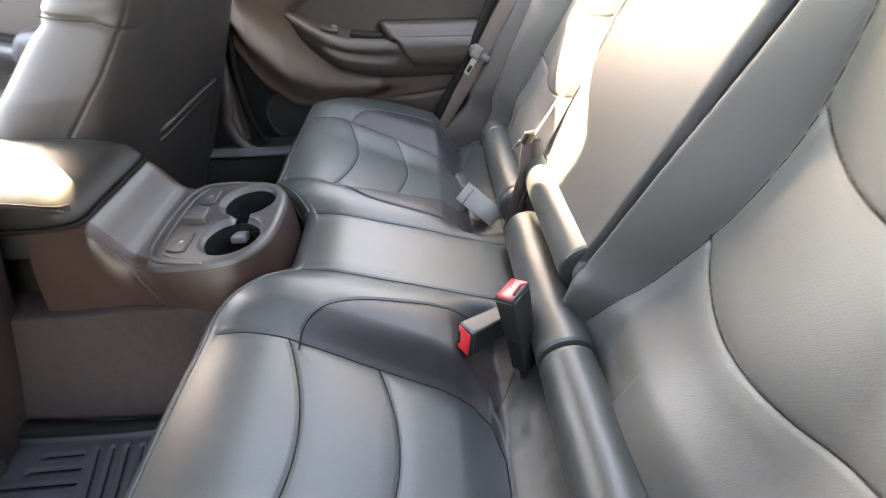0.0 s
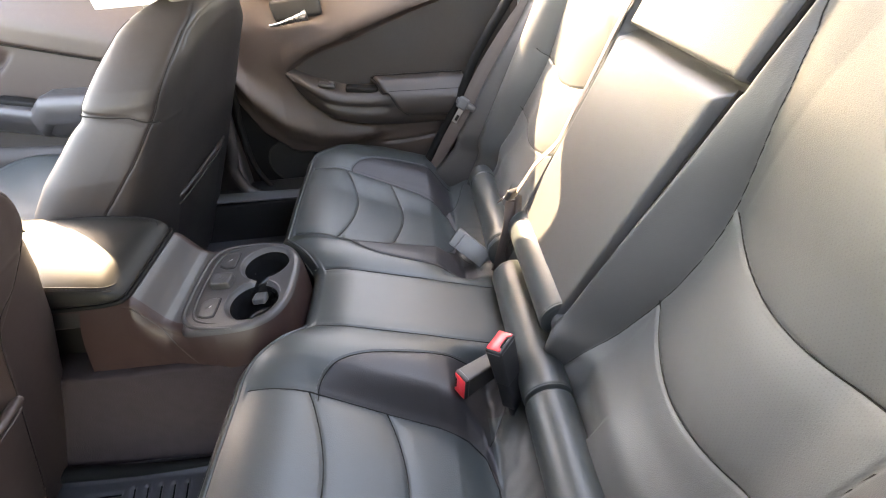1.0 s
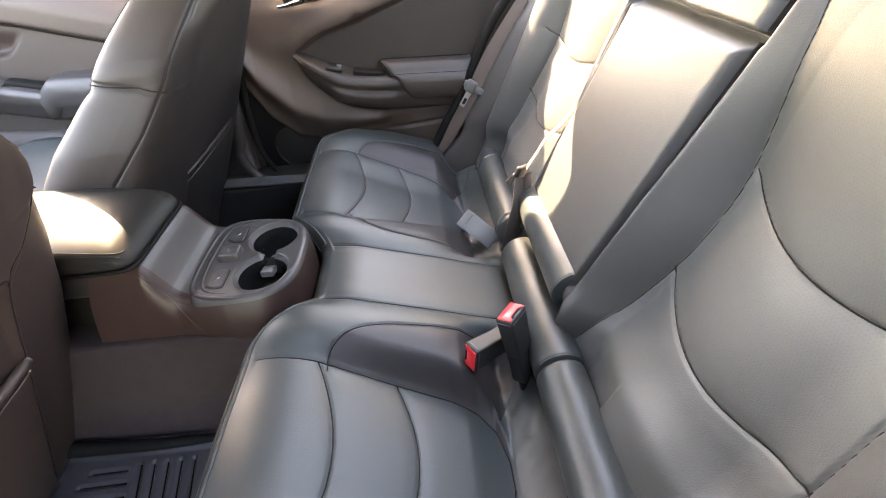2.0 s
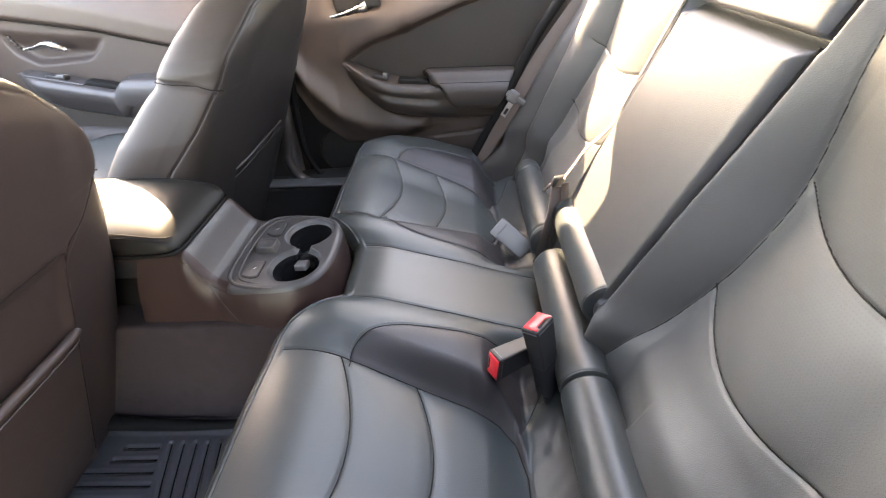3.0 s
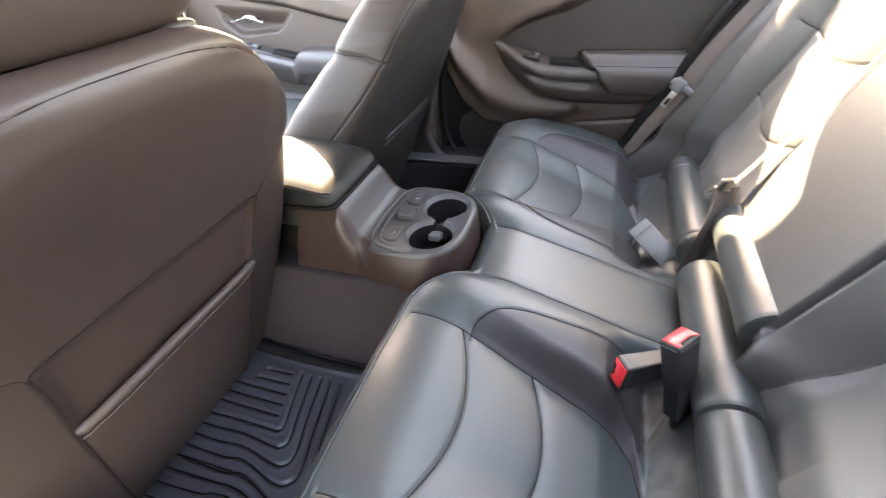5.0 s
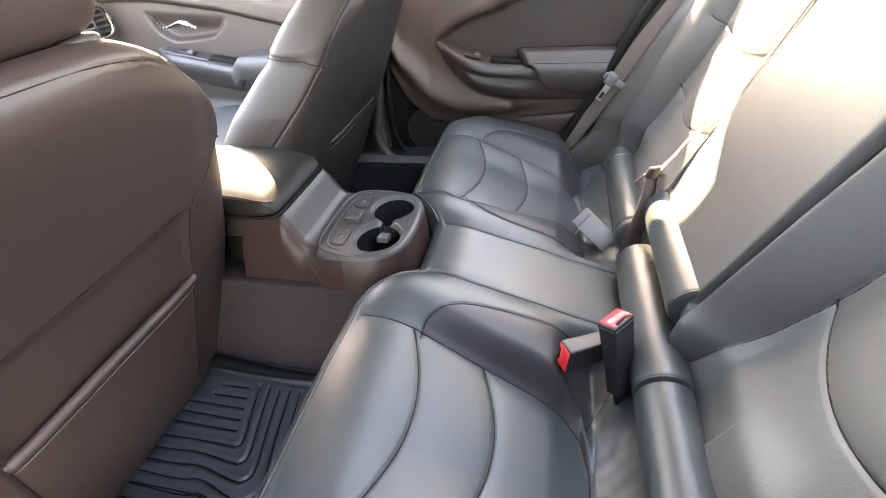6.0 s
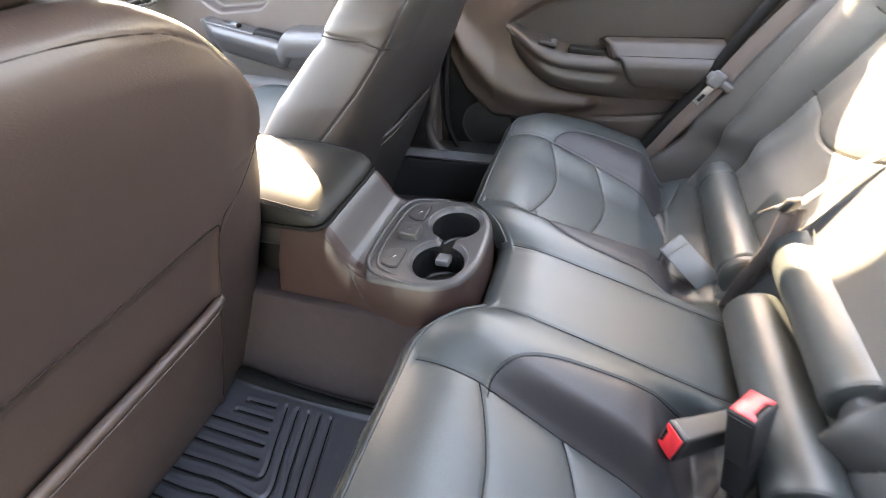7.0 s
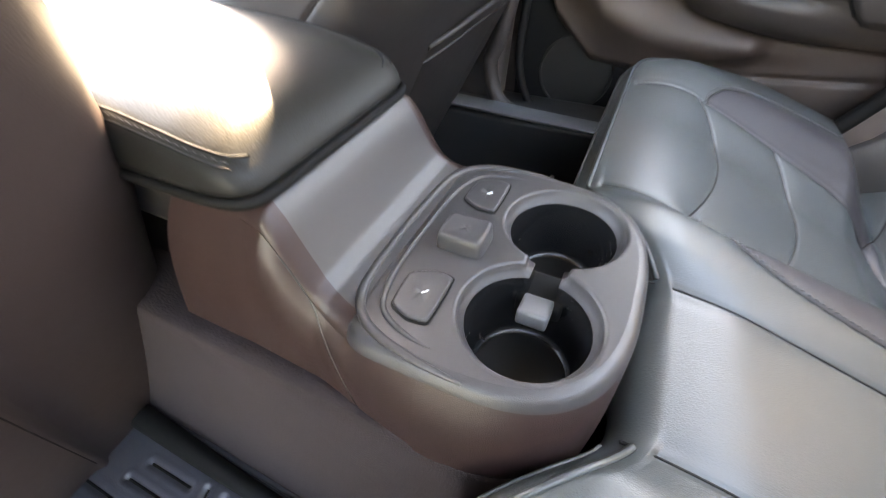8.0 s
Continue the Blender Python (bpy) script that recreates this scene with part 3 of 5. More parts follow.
# ---- front seats ----
def seat_rear(z):
    return -0.467 + (z - 0.599) * 0.55


_wz = [0.12, 0.30, 0.50, 0.60, 0.65, 0.69, 0.73, 0.76, 0.785, 0.80, 0.815, 0.834]
_ww = [0.298, 0.305, 0.303, 0.282, 0.263, 0.246, 0.224, 0.196, 0.166, 0.147, 0.126, 0.100]
_tz = [0.12, 0.40, 0.50, 0.55, 0.60, 0.645, 0.69, 0.75, 0.82, 0.86]
_td = [0.20, 0.235, 0.235, 0.220, 0.190, 0.155, 0.122, 0.106, 0.088, 0.075]


def front_seat(side, label, yc, ahead=0.0):
    """ahead: how far the seat stands back from the usual place."""
    seat = empty("front_seat", label, "car seat", group="front seats", at=(-0.75, yc, 0.1))
    nth = 420
    TOP = 0.834
    zs = np.concatenate([np.arange(0.12, TOP - 0.030, 0.0028), TOP - 0.030 + 0.030 * np.sin(np.linspace(0, np.pi / 2, 16))])
    k = np.where(zs > TOP - 0.030, np.sqrt(np.clip(1 - ((zs - TOP + 0.030) / 0.030) ** 2, 0, 1)), 1.0)
    w = np.interp(zs, _wz, _ww) * (0.80 + 0.20 * k)
    dd = np.interp(zs, _tz, _td)
    d = dd * np.maximum(k, 0.02)
    p = 2 / 4.4
    th = np.linspace(0, 2 * np.pi, 20001)
    cs, sn = np.cos(th), np.sin(th)
    a, b = np.sign(cs) * np.abs(cs) ** p, np.sign(sn) * np.abs(sn) ** p
    run = np.concatenate([[0], np.cumsum(np.hypot(np.diff(a) * 0.10, np.diff(b) * 0.24))])
    at = np.linspace(0, run[-1], nth, endpoint=False)
    a, b = np.interp(at, run, a), np.interp(at, run, b)
    xr = seat_rear(zs)
    X = (xr - dd / 2)[:, None] + (d / 2)[:, None] * a[None]
    flare = np.interp(zs, [0.45, 0.52, 0.60, 0.66, 0.70, 0.75, 0.80, 0.84], [0.0, 0.02, 0.05, 0.070, 0.080, 0.084, 0.082, 0.055])
    pinch = 0.008 * np.exp(-((zs - 0.690) / 0.011) ** 2)
    X = X - (flare - pinch)[:, None] * (np.clip(-a, 0, 1) * np.abs(b) ** 3)[None]
    Y = yc + w[:, None] * b[None]
    Z = np.repeat(zs[:, None], nth, 1)
    # sewn lines of the rear face and of the sides
    local = (Y - yc)
    rear = a[None] > 0.0
    seams = [np.array([[-0.165, 0.772], [-0.148, 0.789], [-0.11, 0.8095], [-0.06, 0.8175], [0.0, 0.8185], [0.06, 0.8165], [0.11, 0.8075], [0.148, 0.789], [0.165, 0.772]]),
             smooth_path([(-0.235, 0.70), (-0.185, 0.640), (-0.150, 0.603), (-0.148, 0.45), (-0.146, 0.16)], 40),
             smooth_path([(0.235, 0.70), (0.185, 0.640), (0.150, 0.603), (0.148, 0.45), (0.146, 0.16)], 40),
             smooth_path([(-0.150, 0.603), (-0.135, 0.618), (0.0, 0.620), (0.135, 0.618), (0.150, 0.603)], 30)]
    if side > 0:
        seams = seams[:1]
    ds = np.where(rear, line_distance(local + 0 * Z, Z, seams), 9.0)
    rel = groove(ds, 0.0012, 0.0014, 0.0)
    # padded roll just below the top seam
    below = 0.8185 - 0.020 * (np.abs(local) / 0.13) ** 2.5 - Z
    rel = rel + np.where(rear, 0.0075 * sm(below, 0.0, 0.030) * (1 - sm(below, 0.035, 0.14)), 0) * (1 - sm(np.abs(local), 0.15, 0.20))
    recess = np.where(rear, -0.008 * (1 - sm(np.abs(local), 0.135, 0.152)) * (1 - sm(Z, 0.600, 0.624)), 0)
    # the shoulders overhang the lower side panels
    over = np.interp(np.abs(local), [0.150, 0.185, 0.235, 0.265], [0.603, 0.640, 0.700, 0.740])
    tuck = sm(over - Z, 0.0, 0.016) * sm(-side * local, 0.149, 0.158)
    X = X + rel * np.clip(a, 0, 1)[None] + (recess - np.where(rear, 0.011 * tuck, 0)) * (side < 0)
    # the level seam round the bolster and the upright seam of the side
    flank = sm(np.abs(b)[None], 0.55, 0.80) + 0 * Z
    dl = np.where(flank > 0.5, np.abs(Z - 0.690 + 0.02 * a[None]), 9)
    curve = np.interp(zs, [0.40, 0.52, 0.62, 0.70], [-0.10, 0.22, 0.52, 0.62])
    up = np.where(flank > 0.5, np.abs(a[None] - curve[:, None]) * d[:, None] / 2, 9)
    Y = Y + np.sign(local) * (groove(dl, 0.0038, 0.0030, 0.0) + groove(up, 0.0026, 0.0024, 0.0))
    bulge = 0.016 * np.exp(-((Z - 0.55) / 0.09) ** 2) * np.exp(-((a[None] + 0.5) / 0.55) ** 2) * flank
    block = sm(Z, 0.690, 0.715) * (1 - sm(Z, 0.79, 0.845))
    bulge = bulge + 0.009 * (1 - a[None] ** 2) * flank * block
    Y = Y + np.sign(local) * bulge
    verts = np.stack([X, Y, Z], -1).reshape(-1, 3)
    faces = grid(len(zs), nth, False, True)
    c = verts[faces].mean(1)
    ai = np.repeat(((a + np.roll(a, -1)) / 2)[None], len(zs) - 1, 0).ravel()
    bi = np.repeat(((np.abs(b) + np.abs(np.roll(b, -1))) / 2)[None], len(zs) - 1, 0).ravel()
    ly = np.abs(c[:, 1] - yc)
    sd = np.where(c[:, 1] < yc, "a", "b")
    names = []
    for i in range(len(c)):
        z = c[i, 2]
        if z > 0.8165:
            names.append("top_panel")
        elif ai[i] > 0.62:
            names.append("rear_panel" if ly[i] < 0.148 + max(0, z - 0.60) * 0.9 else "rear_side_panel|" + sd[i])
        elif bi[i] > 0.75:
            names.append(("upper_side_panel|" if z > 0.69 + 0.02 * ai[i] else "side_bolster|") + sd[i])
        else:
            names.append("front_panel")
    # the far seat's shade is put into darker materials
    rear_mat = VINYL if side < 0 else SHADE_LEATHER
    side_mat = VINYL if side < 0 else DIM_SEAT_LEATHER
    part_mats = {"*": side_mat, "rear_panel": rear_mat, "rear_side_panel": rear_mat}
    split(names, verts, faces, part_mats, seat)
    for ln in seams:
        q = smooth_path(ln, 60) if len(ln) < 10 else np.array(ln)
        ax = np.clip(np.abs(q[:, 0]) / np.interp(q[:, 1], zs, w), 0, 1)
        half = np.interp(q[:, 1], zs, d) / 2
        x = seat_rear(q[:, 1]) - np.interp(q[:, 1], _tz, _td) / 2 + half * np.clip(1 - ax ** 4.4, 0, 1) ** (1 / 4.4) - 0.0009
        ok = ax < 0.965
        part("seam", (*tube(np.column_stack([x, q[:, 0] + yc, q[:, 1]])[ok], 0.0006, 6), SEAM_BROWN), seat)
    # sewn lines of the sides: upright, level and along the front edge
    shape = verts.reshape(len(zs), nth, 3)
    for sb in (-1, 1):
        col = np.array([j for j in range(nth) if b[j] * sb > 0.5])
        for aim, lo, hi in ((curve, 0.42, 0.795), (0 * zs - 0.72, 0.692, 0.815)):
            line = [shape[i, col[np.argsort(a[col])]] for i in range(len(zs)) if lo < zs[i] < hi]
            want = aim[(zs > lo) & (zs < hi)]
            at_a = np.sort(a[col])
            line = [[np.interp(t, at_a, row[:, c]) for c in range(3)] for row, t in zip(line, want)]
            part("seam", (*tube(np.array(line), 0.0009, 6), SEAM_BROWN), seat)
        k = int(np.argmin(np.abs(zs - 0.690)))
        near = [j for j in range(nth) if b[j] * sb > 0.75 and -0.62 < a[j] < 0.66]
        part("seam", (*tube([(shape[k, j, 0], shape[k, j, 1], 0.690 - 0.02 * a[j]) for j in near], 0.0012, 6), SEAM_BROWN), seat)
    # map pocket: a sheet that stands off the rear face, with a rolled lip
    yy = np.linspace(-0.147, 0.147, 60)
    pz = np.linspace(0.16, 1.0, 40)
    PY, T = np.meshgrid(yy, pz, indexing="ij")
    lip = 0.484 + 0.012 * np.cos(PY / 0.147 * np.pi / 2)
    PZ = 0.155 + (lip - 0.155) * (T - 0.16) / 0.84
    edge = np.cos(np.clip(PY / 0.148, -1, 1) * np.pi / 2) ** 0.5
    stand = 0.003 + 0.013 * edge * (0.35 + 0.65 * (T - 0.16) / 0.84)
    ax = np.abs(PY) / np.interp(PZ, _wz, _ww)
    half = np.interp(PZ, _tz, _td) / 2
    surf = seat_rear(PZ) - half + half * np.clip(1 - ax ** 4.4, 0, 1) ** (1 / 4.4)
    PX = surf + stand - 0.006
    pv = np.stack([PX, PY + yc, PZ], -1)
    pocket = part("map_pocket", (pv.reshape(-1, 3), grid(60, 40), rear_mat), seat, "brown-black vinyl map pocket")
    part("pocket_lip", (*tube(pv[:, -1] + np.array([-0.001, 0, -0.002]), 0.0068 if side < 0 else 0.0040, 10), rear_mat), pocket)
    part("pocket_band", (*tube(pv[:, -3] + np.array([0.0, 0, -0.004]), 0.0016, 6), rear_mat), pocket)
    # headrest on two posts
    hx, hz, hy = -0.390, 0.9185, yc
    u = np.linspace(-np.pi / 2, np.pi / 2, 24)
    v = np.linspace(0, 2 * np.pi, 56, endpoint=False)

    def sp(c, e):
        return np.sign(c) * np.abs(c) ** e
    HX = hx + 0.055 * sp(np.cos(u), 0.30)[:, None] * sp(np.cos(v), 0.6)[None] + 0.35 * 0.085 * sp(np.sin(u), 0.35)[:, None]
    HY = hy + 0.124 * sp(np.cos(u), 0.30)[:, None] * sp(np.sin(v), 0.62)[None]
    HZ = hz + 0.086 * sp(np.sin(u), 0.35)[:, None] + 0 * HX
    part("headrest", (np.stack([HX, HY, HZ], -1).reshape(-1, 3), grid(24, 56, False, True), VINYL), seat)
    for py in (-0.080, 0.080):
        px = -0.418
        part("headrest_post", (*tube([(px - 0.012, hy + py, 0.80), (px + 0.008, hy + py, 0.91)], 0.006, 12), STEEL), seat, "chrome headrest post")
        ring = np.linspace(0, 2 * np.pi, 32, endpoint=False)
        layers = [(0.96, 0.815), (1.0, 0.8330), (0.97, 0.8350), (0.88, 0.8362), (0.5, 0.8364)]
        disc = [(px + 0.029 + 0.020 * k_ * sp(np.cos(q), 0.7), hy + py + 0.019 * k_ * sp(np.sin(q), 0.7), zz) for k_, zz in layers for q in ring]
        part("post_guide", (disc, [tuple(q) for q in grid(5, 32, False, True)] + [tuple(range(128, 160))], DOOR_GREY), seat, "dark oval plastic post guide")
    # cushion
    u = np.linspace(0, 2 * np.pi, 60, endpoint=False)
    rows = []
    for h, k2 in ((0.20, 0.90), (0.24, 0.97), (0.34, 1.0), (0.375, 0.985), (0.395, 0.94), (0.402, 0.85), (0.400, 0.6), (0.398, 0.0)):
        rows.append(np.stack([-0.955 + 0.25 * k2 * sp(np.cos(u), 0.4), yc + 0.255 * k2 * sp(np.sin(u), 0.4),
                              h + 0.05 * (-(0.27 * k2 * sp(np.cos(u), 0.4))) / 0.27 + 0.03 * np.abs(k2 * np.sin(u)) ** 3], 1))
    part("seat_cushion", (np.array(rows).reshape(-1, 3), grid(len(rows), 60, False, True), LEATHER), seat)
    part("seat_rail", (*box(-0.98, yc, 0.16, 0.36, 0.40, 0.12, 0.02), PLASTIC_DARK), seat)
    seat.location.x += ahead
    return seat


front_seat(-1, "brown-black leather front seat with a map pocket", -0.378)
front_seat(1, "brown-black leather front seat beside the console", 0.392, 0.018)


# ---- centre console ----
def outline(inset=0.0, n=132):
    """The tray's outline: square in front, round at the rear; inset: moved inwards."""
    pts = []
    for t in np.linspace(0, 2 * np.pi, n, endpoint=False):
        c, s = math.cos(t), math.sin(t)
        hx, px, py = (0.112, 0.62, 0.72) if c > 0 else (0.062, 0.30, 0.34)
        pts.append((-0.345 + (hx - inset) * math.copysign(abs(c) ** px, c), (0.110 - inset) * math.copysign(abs(s) ** py, s)))
    return np.array(pts)


CUP_R, CUP_X, CUP_Y = 0.0452, -0.298, 0.0470


def keyhole(r=CUP_R, slot=0.015):
    """Two round cups joined by a slot, as one closed line."""
    a0 = math.asin(slot / r)
    p = []
    for t in np.linspace(np.pi / 2 - a0, np.pi / 2 - a0 - (2 * np.pi - 2 * a0), 64):
        p.append((CUP_X + r * math.cos(t), -CUP_Y + r * math.sin(t)))
    for t in np.linspace(-np.pi / 2 - a0, -np.pi / 2 - a0 - (2 * np.pi - 2 * a0), 64):
        p.append((CUP_X + r * math.cos(t), CUP_Y + r * math.sin(t)))
    return np.array(p)


def filled(outer, inner, z):
    bm = bmesh.new()
    edges = []
    for loop in (outer, inner):
        vs = [bm.verts.new((x, y, z)) for x, y in loop]
        edges += [bm.edges.new((vs[i], vs[(i + 1) % len(vs)])) for i in range(len(vs))]
    bmesh.ops.triangle_fill(bm, edges=edges, use_beauty=True, use_dissolve=False)
    bmesh.ops.recalc_face_normals(bm, faces=bm.faces)
    if sum(f.normal.z for f in bm.faces) < 0:
        bmesh.ops.reverse_faces(bm, faces=bm.faces)
    bm.verts.index_update()
    out = [tuple(v.co) for v in bm.verts], [tuple(v.index for v in f.verts) for f in bm.faces]
    bm.free()
    return out


def hole(d):
    return keyhole(CUP_R + d, 0.015 + d)


def console():
    thing = empty("centre_console", "dark moulded plastic centre console with padded armrest and two cup holders", "console", at=(-0.5, 0, 0.09))
    TZ = 0.436
    n = len(outline())
    nk = len(hole(0))
    # tray with its rounded rim
    plate = filled(outline(0.008), hole(0.004), TZ)
    rim_rings = [(outline(0.008), TZ), (outline(0.004), TZ - 0.0010), (outline(0.001), TZ - 0.004), (outline(-0.001), TZ - 0.010)]
    rim = np.array([[(x, y, z) for x, y in ring] for ring, z in rim_rings])
    lipr = np.array([[(x, y, z) for x, y in ring] for ring, z in ((hole(0.004), TZ), (hole(0.0015), TZ + 0.0003), (hole(0.0), TZ - 0.002), (hole(-0.0010), TZ - 0.007), (hole(-0.0035), TZ - 0.0085), (hole(-0.0045), TZ - 0.0105))])
    v, f = join(plate, (rim.reshape(-1, 3), grid(len(rim), n, False, True)), (lipr.reshape(-1, 3), grid(len(lipr), nk, False, True)))
    tray = part("cup_tray", (v, f, TRAY), thing, "grey-black cup holder tray")
    # cups
    walls = np.array([[(x, y, z) for x, y in ring] for ring, z in ((hole(-0.0045), TZ - 0.0105), (hole(-0.0052), TZ - 0.027))])
    part("cup_collar", (walls.reshape(-1, 3), grid(2, nk, False, True), CUP_BLACK), tray)
    for s in (-1, 1):
        th = np.linspace(0, 2 * np.pi, 64, endpoint=False)
        prof = [(0.0402, TZ - 0.026), (0.0392, TZ - 0.055), (0.0386, TZ - 0.062), (0.0372, TZ - 0.0665), (0.034, TZ - 0.0680)]
        cup = np.array([[(CUP_X + r * math.cos(a), s * CUP_Y + r * math.sin(a), z) for a in th] for r, z in prof])
        well = part("cup_well", (cup.reshape(-1, 3), grid(len(prof), 64, False, True), CUP_BLACK), tray, "black cup well")
        disc = np.array([[(CUP_X + r * math.cos(a), s * CUP_Y + r * math.sin(a), z) for a in th] for r, z in ((0.0345, TZ - 0.0685), (0.0335, TZ - 0.0672), (0.031, TZ - 0.0668), (0.0, TZ - 0.0666))])
        part("cup_floor", (disc.reshape(-1, 3), grid(4, 64, False, True), PLASTIC_DARK), well, "black rubber cup floor")
    part("cup_bridge", (*box(CUP_X, 0, TZ - 0.032, 0.034, 0.034, 0.014, 0.004, 3), SEAL_AND_SHADE), tray)
    part("cup_insert", (*box(CUP_X + 0.000, -0.024, TZ - 0.024, 0.022, 0.024, 0.012, 0.003, 3, pose(0, 0, 0, -14, 0, 0)), GREY_PLASTIC), tray, "grey rubber tab between the cups")
    # raised border in front of the buttons
    for line, r0, dz in (([(-0.318, -0.1065), (-0.350, -0.1045), (-0.385, -0.096), (-0.404, -0.074), (-0.409, -0.03), (-0.409, 0.03), (-0.404, 0.074), (-0.385, 0.096), (-0.350, 0.1045), (-0.318, 0.1065)], 0.0034, 0.0006),
                         ([(-0.330, -0.0955), (-0.358, -0.0925), (-0.381, -0.083), (-0.391, -0.064), (-0.395, -0.03), (-0.395, 0.03), (-0.391, 0.064), (-0.381, 0.083), (-0.358, 0.0925), (-0.330, 0.0955)], 0.0022, 0.0002)):
        arc = smooth_path(line, 80)
        fade = np.clip(np.minimum(np.arange(80), 79 - np.arange(80)) / 16, 0, 1) ** 0.7
        part("tray_border", (*tube(np.column_stack([arc, TZ + dz - r0 * (1 - fade)]), r0 * (0.35 + 0.65 * fade), 10), TRAY), tray)
    # buttons: rounded five-sided keys in a dark gap, a square knob between them
    def key(points, layers, cuts=3):
        q = np.array(points, float)
        for _ in range(cuts):
            nxt = np.roll(q, -1, 0)
            w = 0.10 if _ == 0 else 0.25
            q = np.stack([q * (1 - w) + nxt * w, q * w + nxt * (1 - w)], 1).reshape(-1, 2)
        c = q.mean(0)
        v = [(c[0] + (x - c[0]) * k, c[1] + (y - c[1]) * k, zz) for k, zz in layers for x, y in q]
        m, L = len(q), len(layers)
        f = [tuple(g) for g in grid(L, m, False, True)] + [tuple((L - 1) * m + i for i in range(m))]
        return v, f
    for s in (-1, 1):
        shape = [(-0.3810, s * 0.0760), (-0.3830, s * 0.0465), (-0.3680, s * 0.0380), (-0.3525, s * 0.0385), (-0.3525, s * 0.0800), (-0.3660, s * 0.0815)][::s]
        part("button_gap", (*key(shape, ((1.08, TZ - 0.001), (1.07, TZ + 0.0005), (1.0, TZ + 0.0006))), SEAL_AND_SHADE, False), tray)
        btn = part("heater_button", (*key(shape, ((1.0, TZ - 0.001), (0.992, TZ + 0.0012), (0.97, TZ + 0.0024), (0.93, TZ + 0.0029), (0.86, TZ + 0.0031), (0.5, TZ + 0.0029), (0.01, TZ + 0.0028))), TRAY), tray, "heated seat button")
        for dx, dy, w, l in ((0, 0, 0.0034, 0.0012), (0.0010, 0.0016, 0.0020, 0.0011), (-0.0012, -0.0014, 0.0022, 0.0008)):
            part("icon", (*box(-0.3645 + dx, s * 0.0590 + dy, TZ + 0.0031, w, l, 0.0006, 0.0002, 1, pose(0, 0, 0, 0, 0, 35)), ICON), btn, "white symbol")
    knob = [(-0.3790, -0.0150), (-0.3790, 0.0150), (-0.3440, 0.0150), (-0.3440, -0.0150)][::-1]
    part("latch_button", (*key(knob, ((1.06, TZ - 0.001), (1.04, TZ + 0.003), (1.01, TZ + 0.009), (0.97, TZ + 0.0118), (0.91, TZ + 0.0131), (0.82, TZ + 0.0135), (0.72, TZ + 0.0132), (0.3, TZ + 0.0129), (0.01, TZ + 0.0128)), 4), TRAY), tray, "raised square knob")
    # neck: falls steeply from the lid and runs out into the tray
    def neck_z(x):
        return float(np.interp(x, [-1.3, -0.466, -0.452, -0.445, -0.434, -0.425, -0.416, -0.407, -0.398], [0.503, 0.503, 0.4995, 0.489, 0.4655, 0.4495, 0.4415, 0.4375, 0.4352]))

    def neck_w(x):
        return float(np.interp(x, [-1.3, -0.62, -0.47, -0.43, -0.40, -0.37, -0.345], [0.094, 0.094, 0.092, 0.097, 0.104, 0.109, 0.111]))
    arcs = [(0.0, 0.0)] + [(0.016 * math.sin(q), 0.016 * (1 - math.cos(q))) for q in np.linspace(0.15, 1.35, 8)]
    xs = np.concatenate([np.linspace(-0.60, -0.47, 8), np.linspace(-0.465, -0.396, 40)])
    rows = []
    for x in xs:
        z, w = neck_z(x), neck_w(x)
        right = [(x, w - 0.016 + dy, z - dz) for dy, dz in arcs]
        rows.append([(px, -py, pz) for px, py, pz in right[::-1]] + [(x, (w - 0.016) * q, z) for q in np.linspace(-0.9, 0.9, 15)] + right)
    net = np.array(rows)
    for name, a, b, mat in (("neck", 8, 25, TRAY), ("neck_edge", 0, 9, CONSOLE_BROWN), ("neck_edge", 24, 33, CONSOLE_BROWN)):
        cut = net[:, a:b]
        part(name, (cut.reshape(-1, 3), grid(cut.shape[0], cut.shape[1]), mat), thing)
    # body: sides that flare downwards below a rounded shoulder
    drop = 0.016 * (1 - math.cos(1.35))
    for s in (-1, 1):
        rows = []
        for x in np.concatenate([np.linspace(-1.3, -0.66, 20), np.linspace(-0.65, -0.47, 30), np.linspace(-0.465, -0.345, 50)]):
            zt = neck_z(x) - (drop if x < -0.405 else np.interp(x, [-0.405, -0.385], [drop, 0.0095]))
            w = neck_w(x) - 0.0004
            row = []
            for t in np.linspace(0, 1, 40):
                z = zt + (0.09 - zt) * t
                fall = zt - z
                y = w + 0.017 * (1 - math.exp(-fall / 0.03)) + 0.014 * float(sm(np.array(t), 0.3, 1.0))
                ridge = float(np.interp(z, [0.37, 0.40, 0.45, 0.505], [-0.385, -0.400, -0.426, -0.456]))
                y += 0.0042 * math.exp(-((x - ridge) / 0.0095) ** 2) * float(sm(np.array(z), 0.36, 0.45)) * min(1.0, fall / 0.012)
                lean = 0.36 * (z - 0.50) * float(sm(np.array(x), -0.80, -0.60) * (1 - sm(np.array(x), -0.50, -0.43)))
                row.append((x + lean, s * y, z))
            rows.append(row)
        net = np.array(rows)
        crease = []
        for i in range(100):
            if -0.444 < net[i, 0, 0] < -0.384:
                line_z = np.interp(net[i, 0, 0], [-0.450, -0.438, -0.410, -0.382], [0.485, 0.462, 0.405, 0.349])
                crease.append((net[i, 0, 0], np.interp(line_z, net[i, ::-1, 2], net[i, ::-1, 1]), line_z))
        part("panel_joint", (*tube(crease, 0.0006, 6), PLASTIC_DARK), thing)
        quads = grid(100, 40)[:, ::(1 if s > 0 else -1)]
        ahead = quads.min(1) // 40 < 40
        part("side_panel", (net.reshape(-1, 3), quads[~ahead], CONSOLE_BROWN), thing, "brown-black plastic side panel")
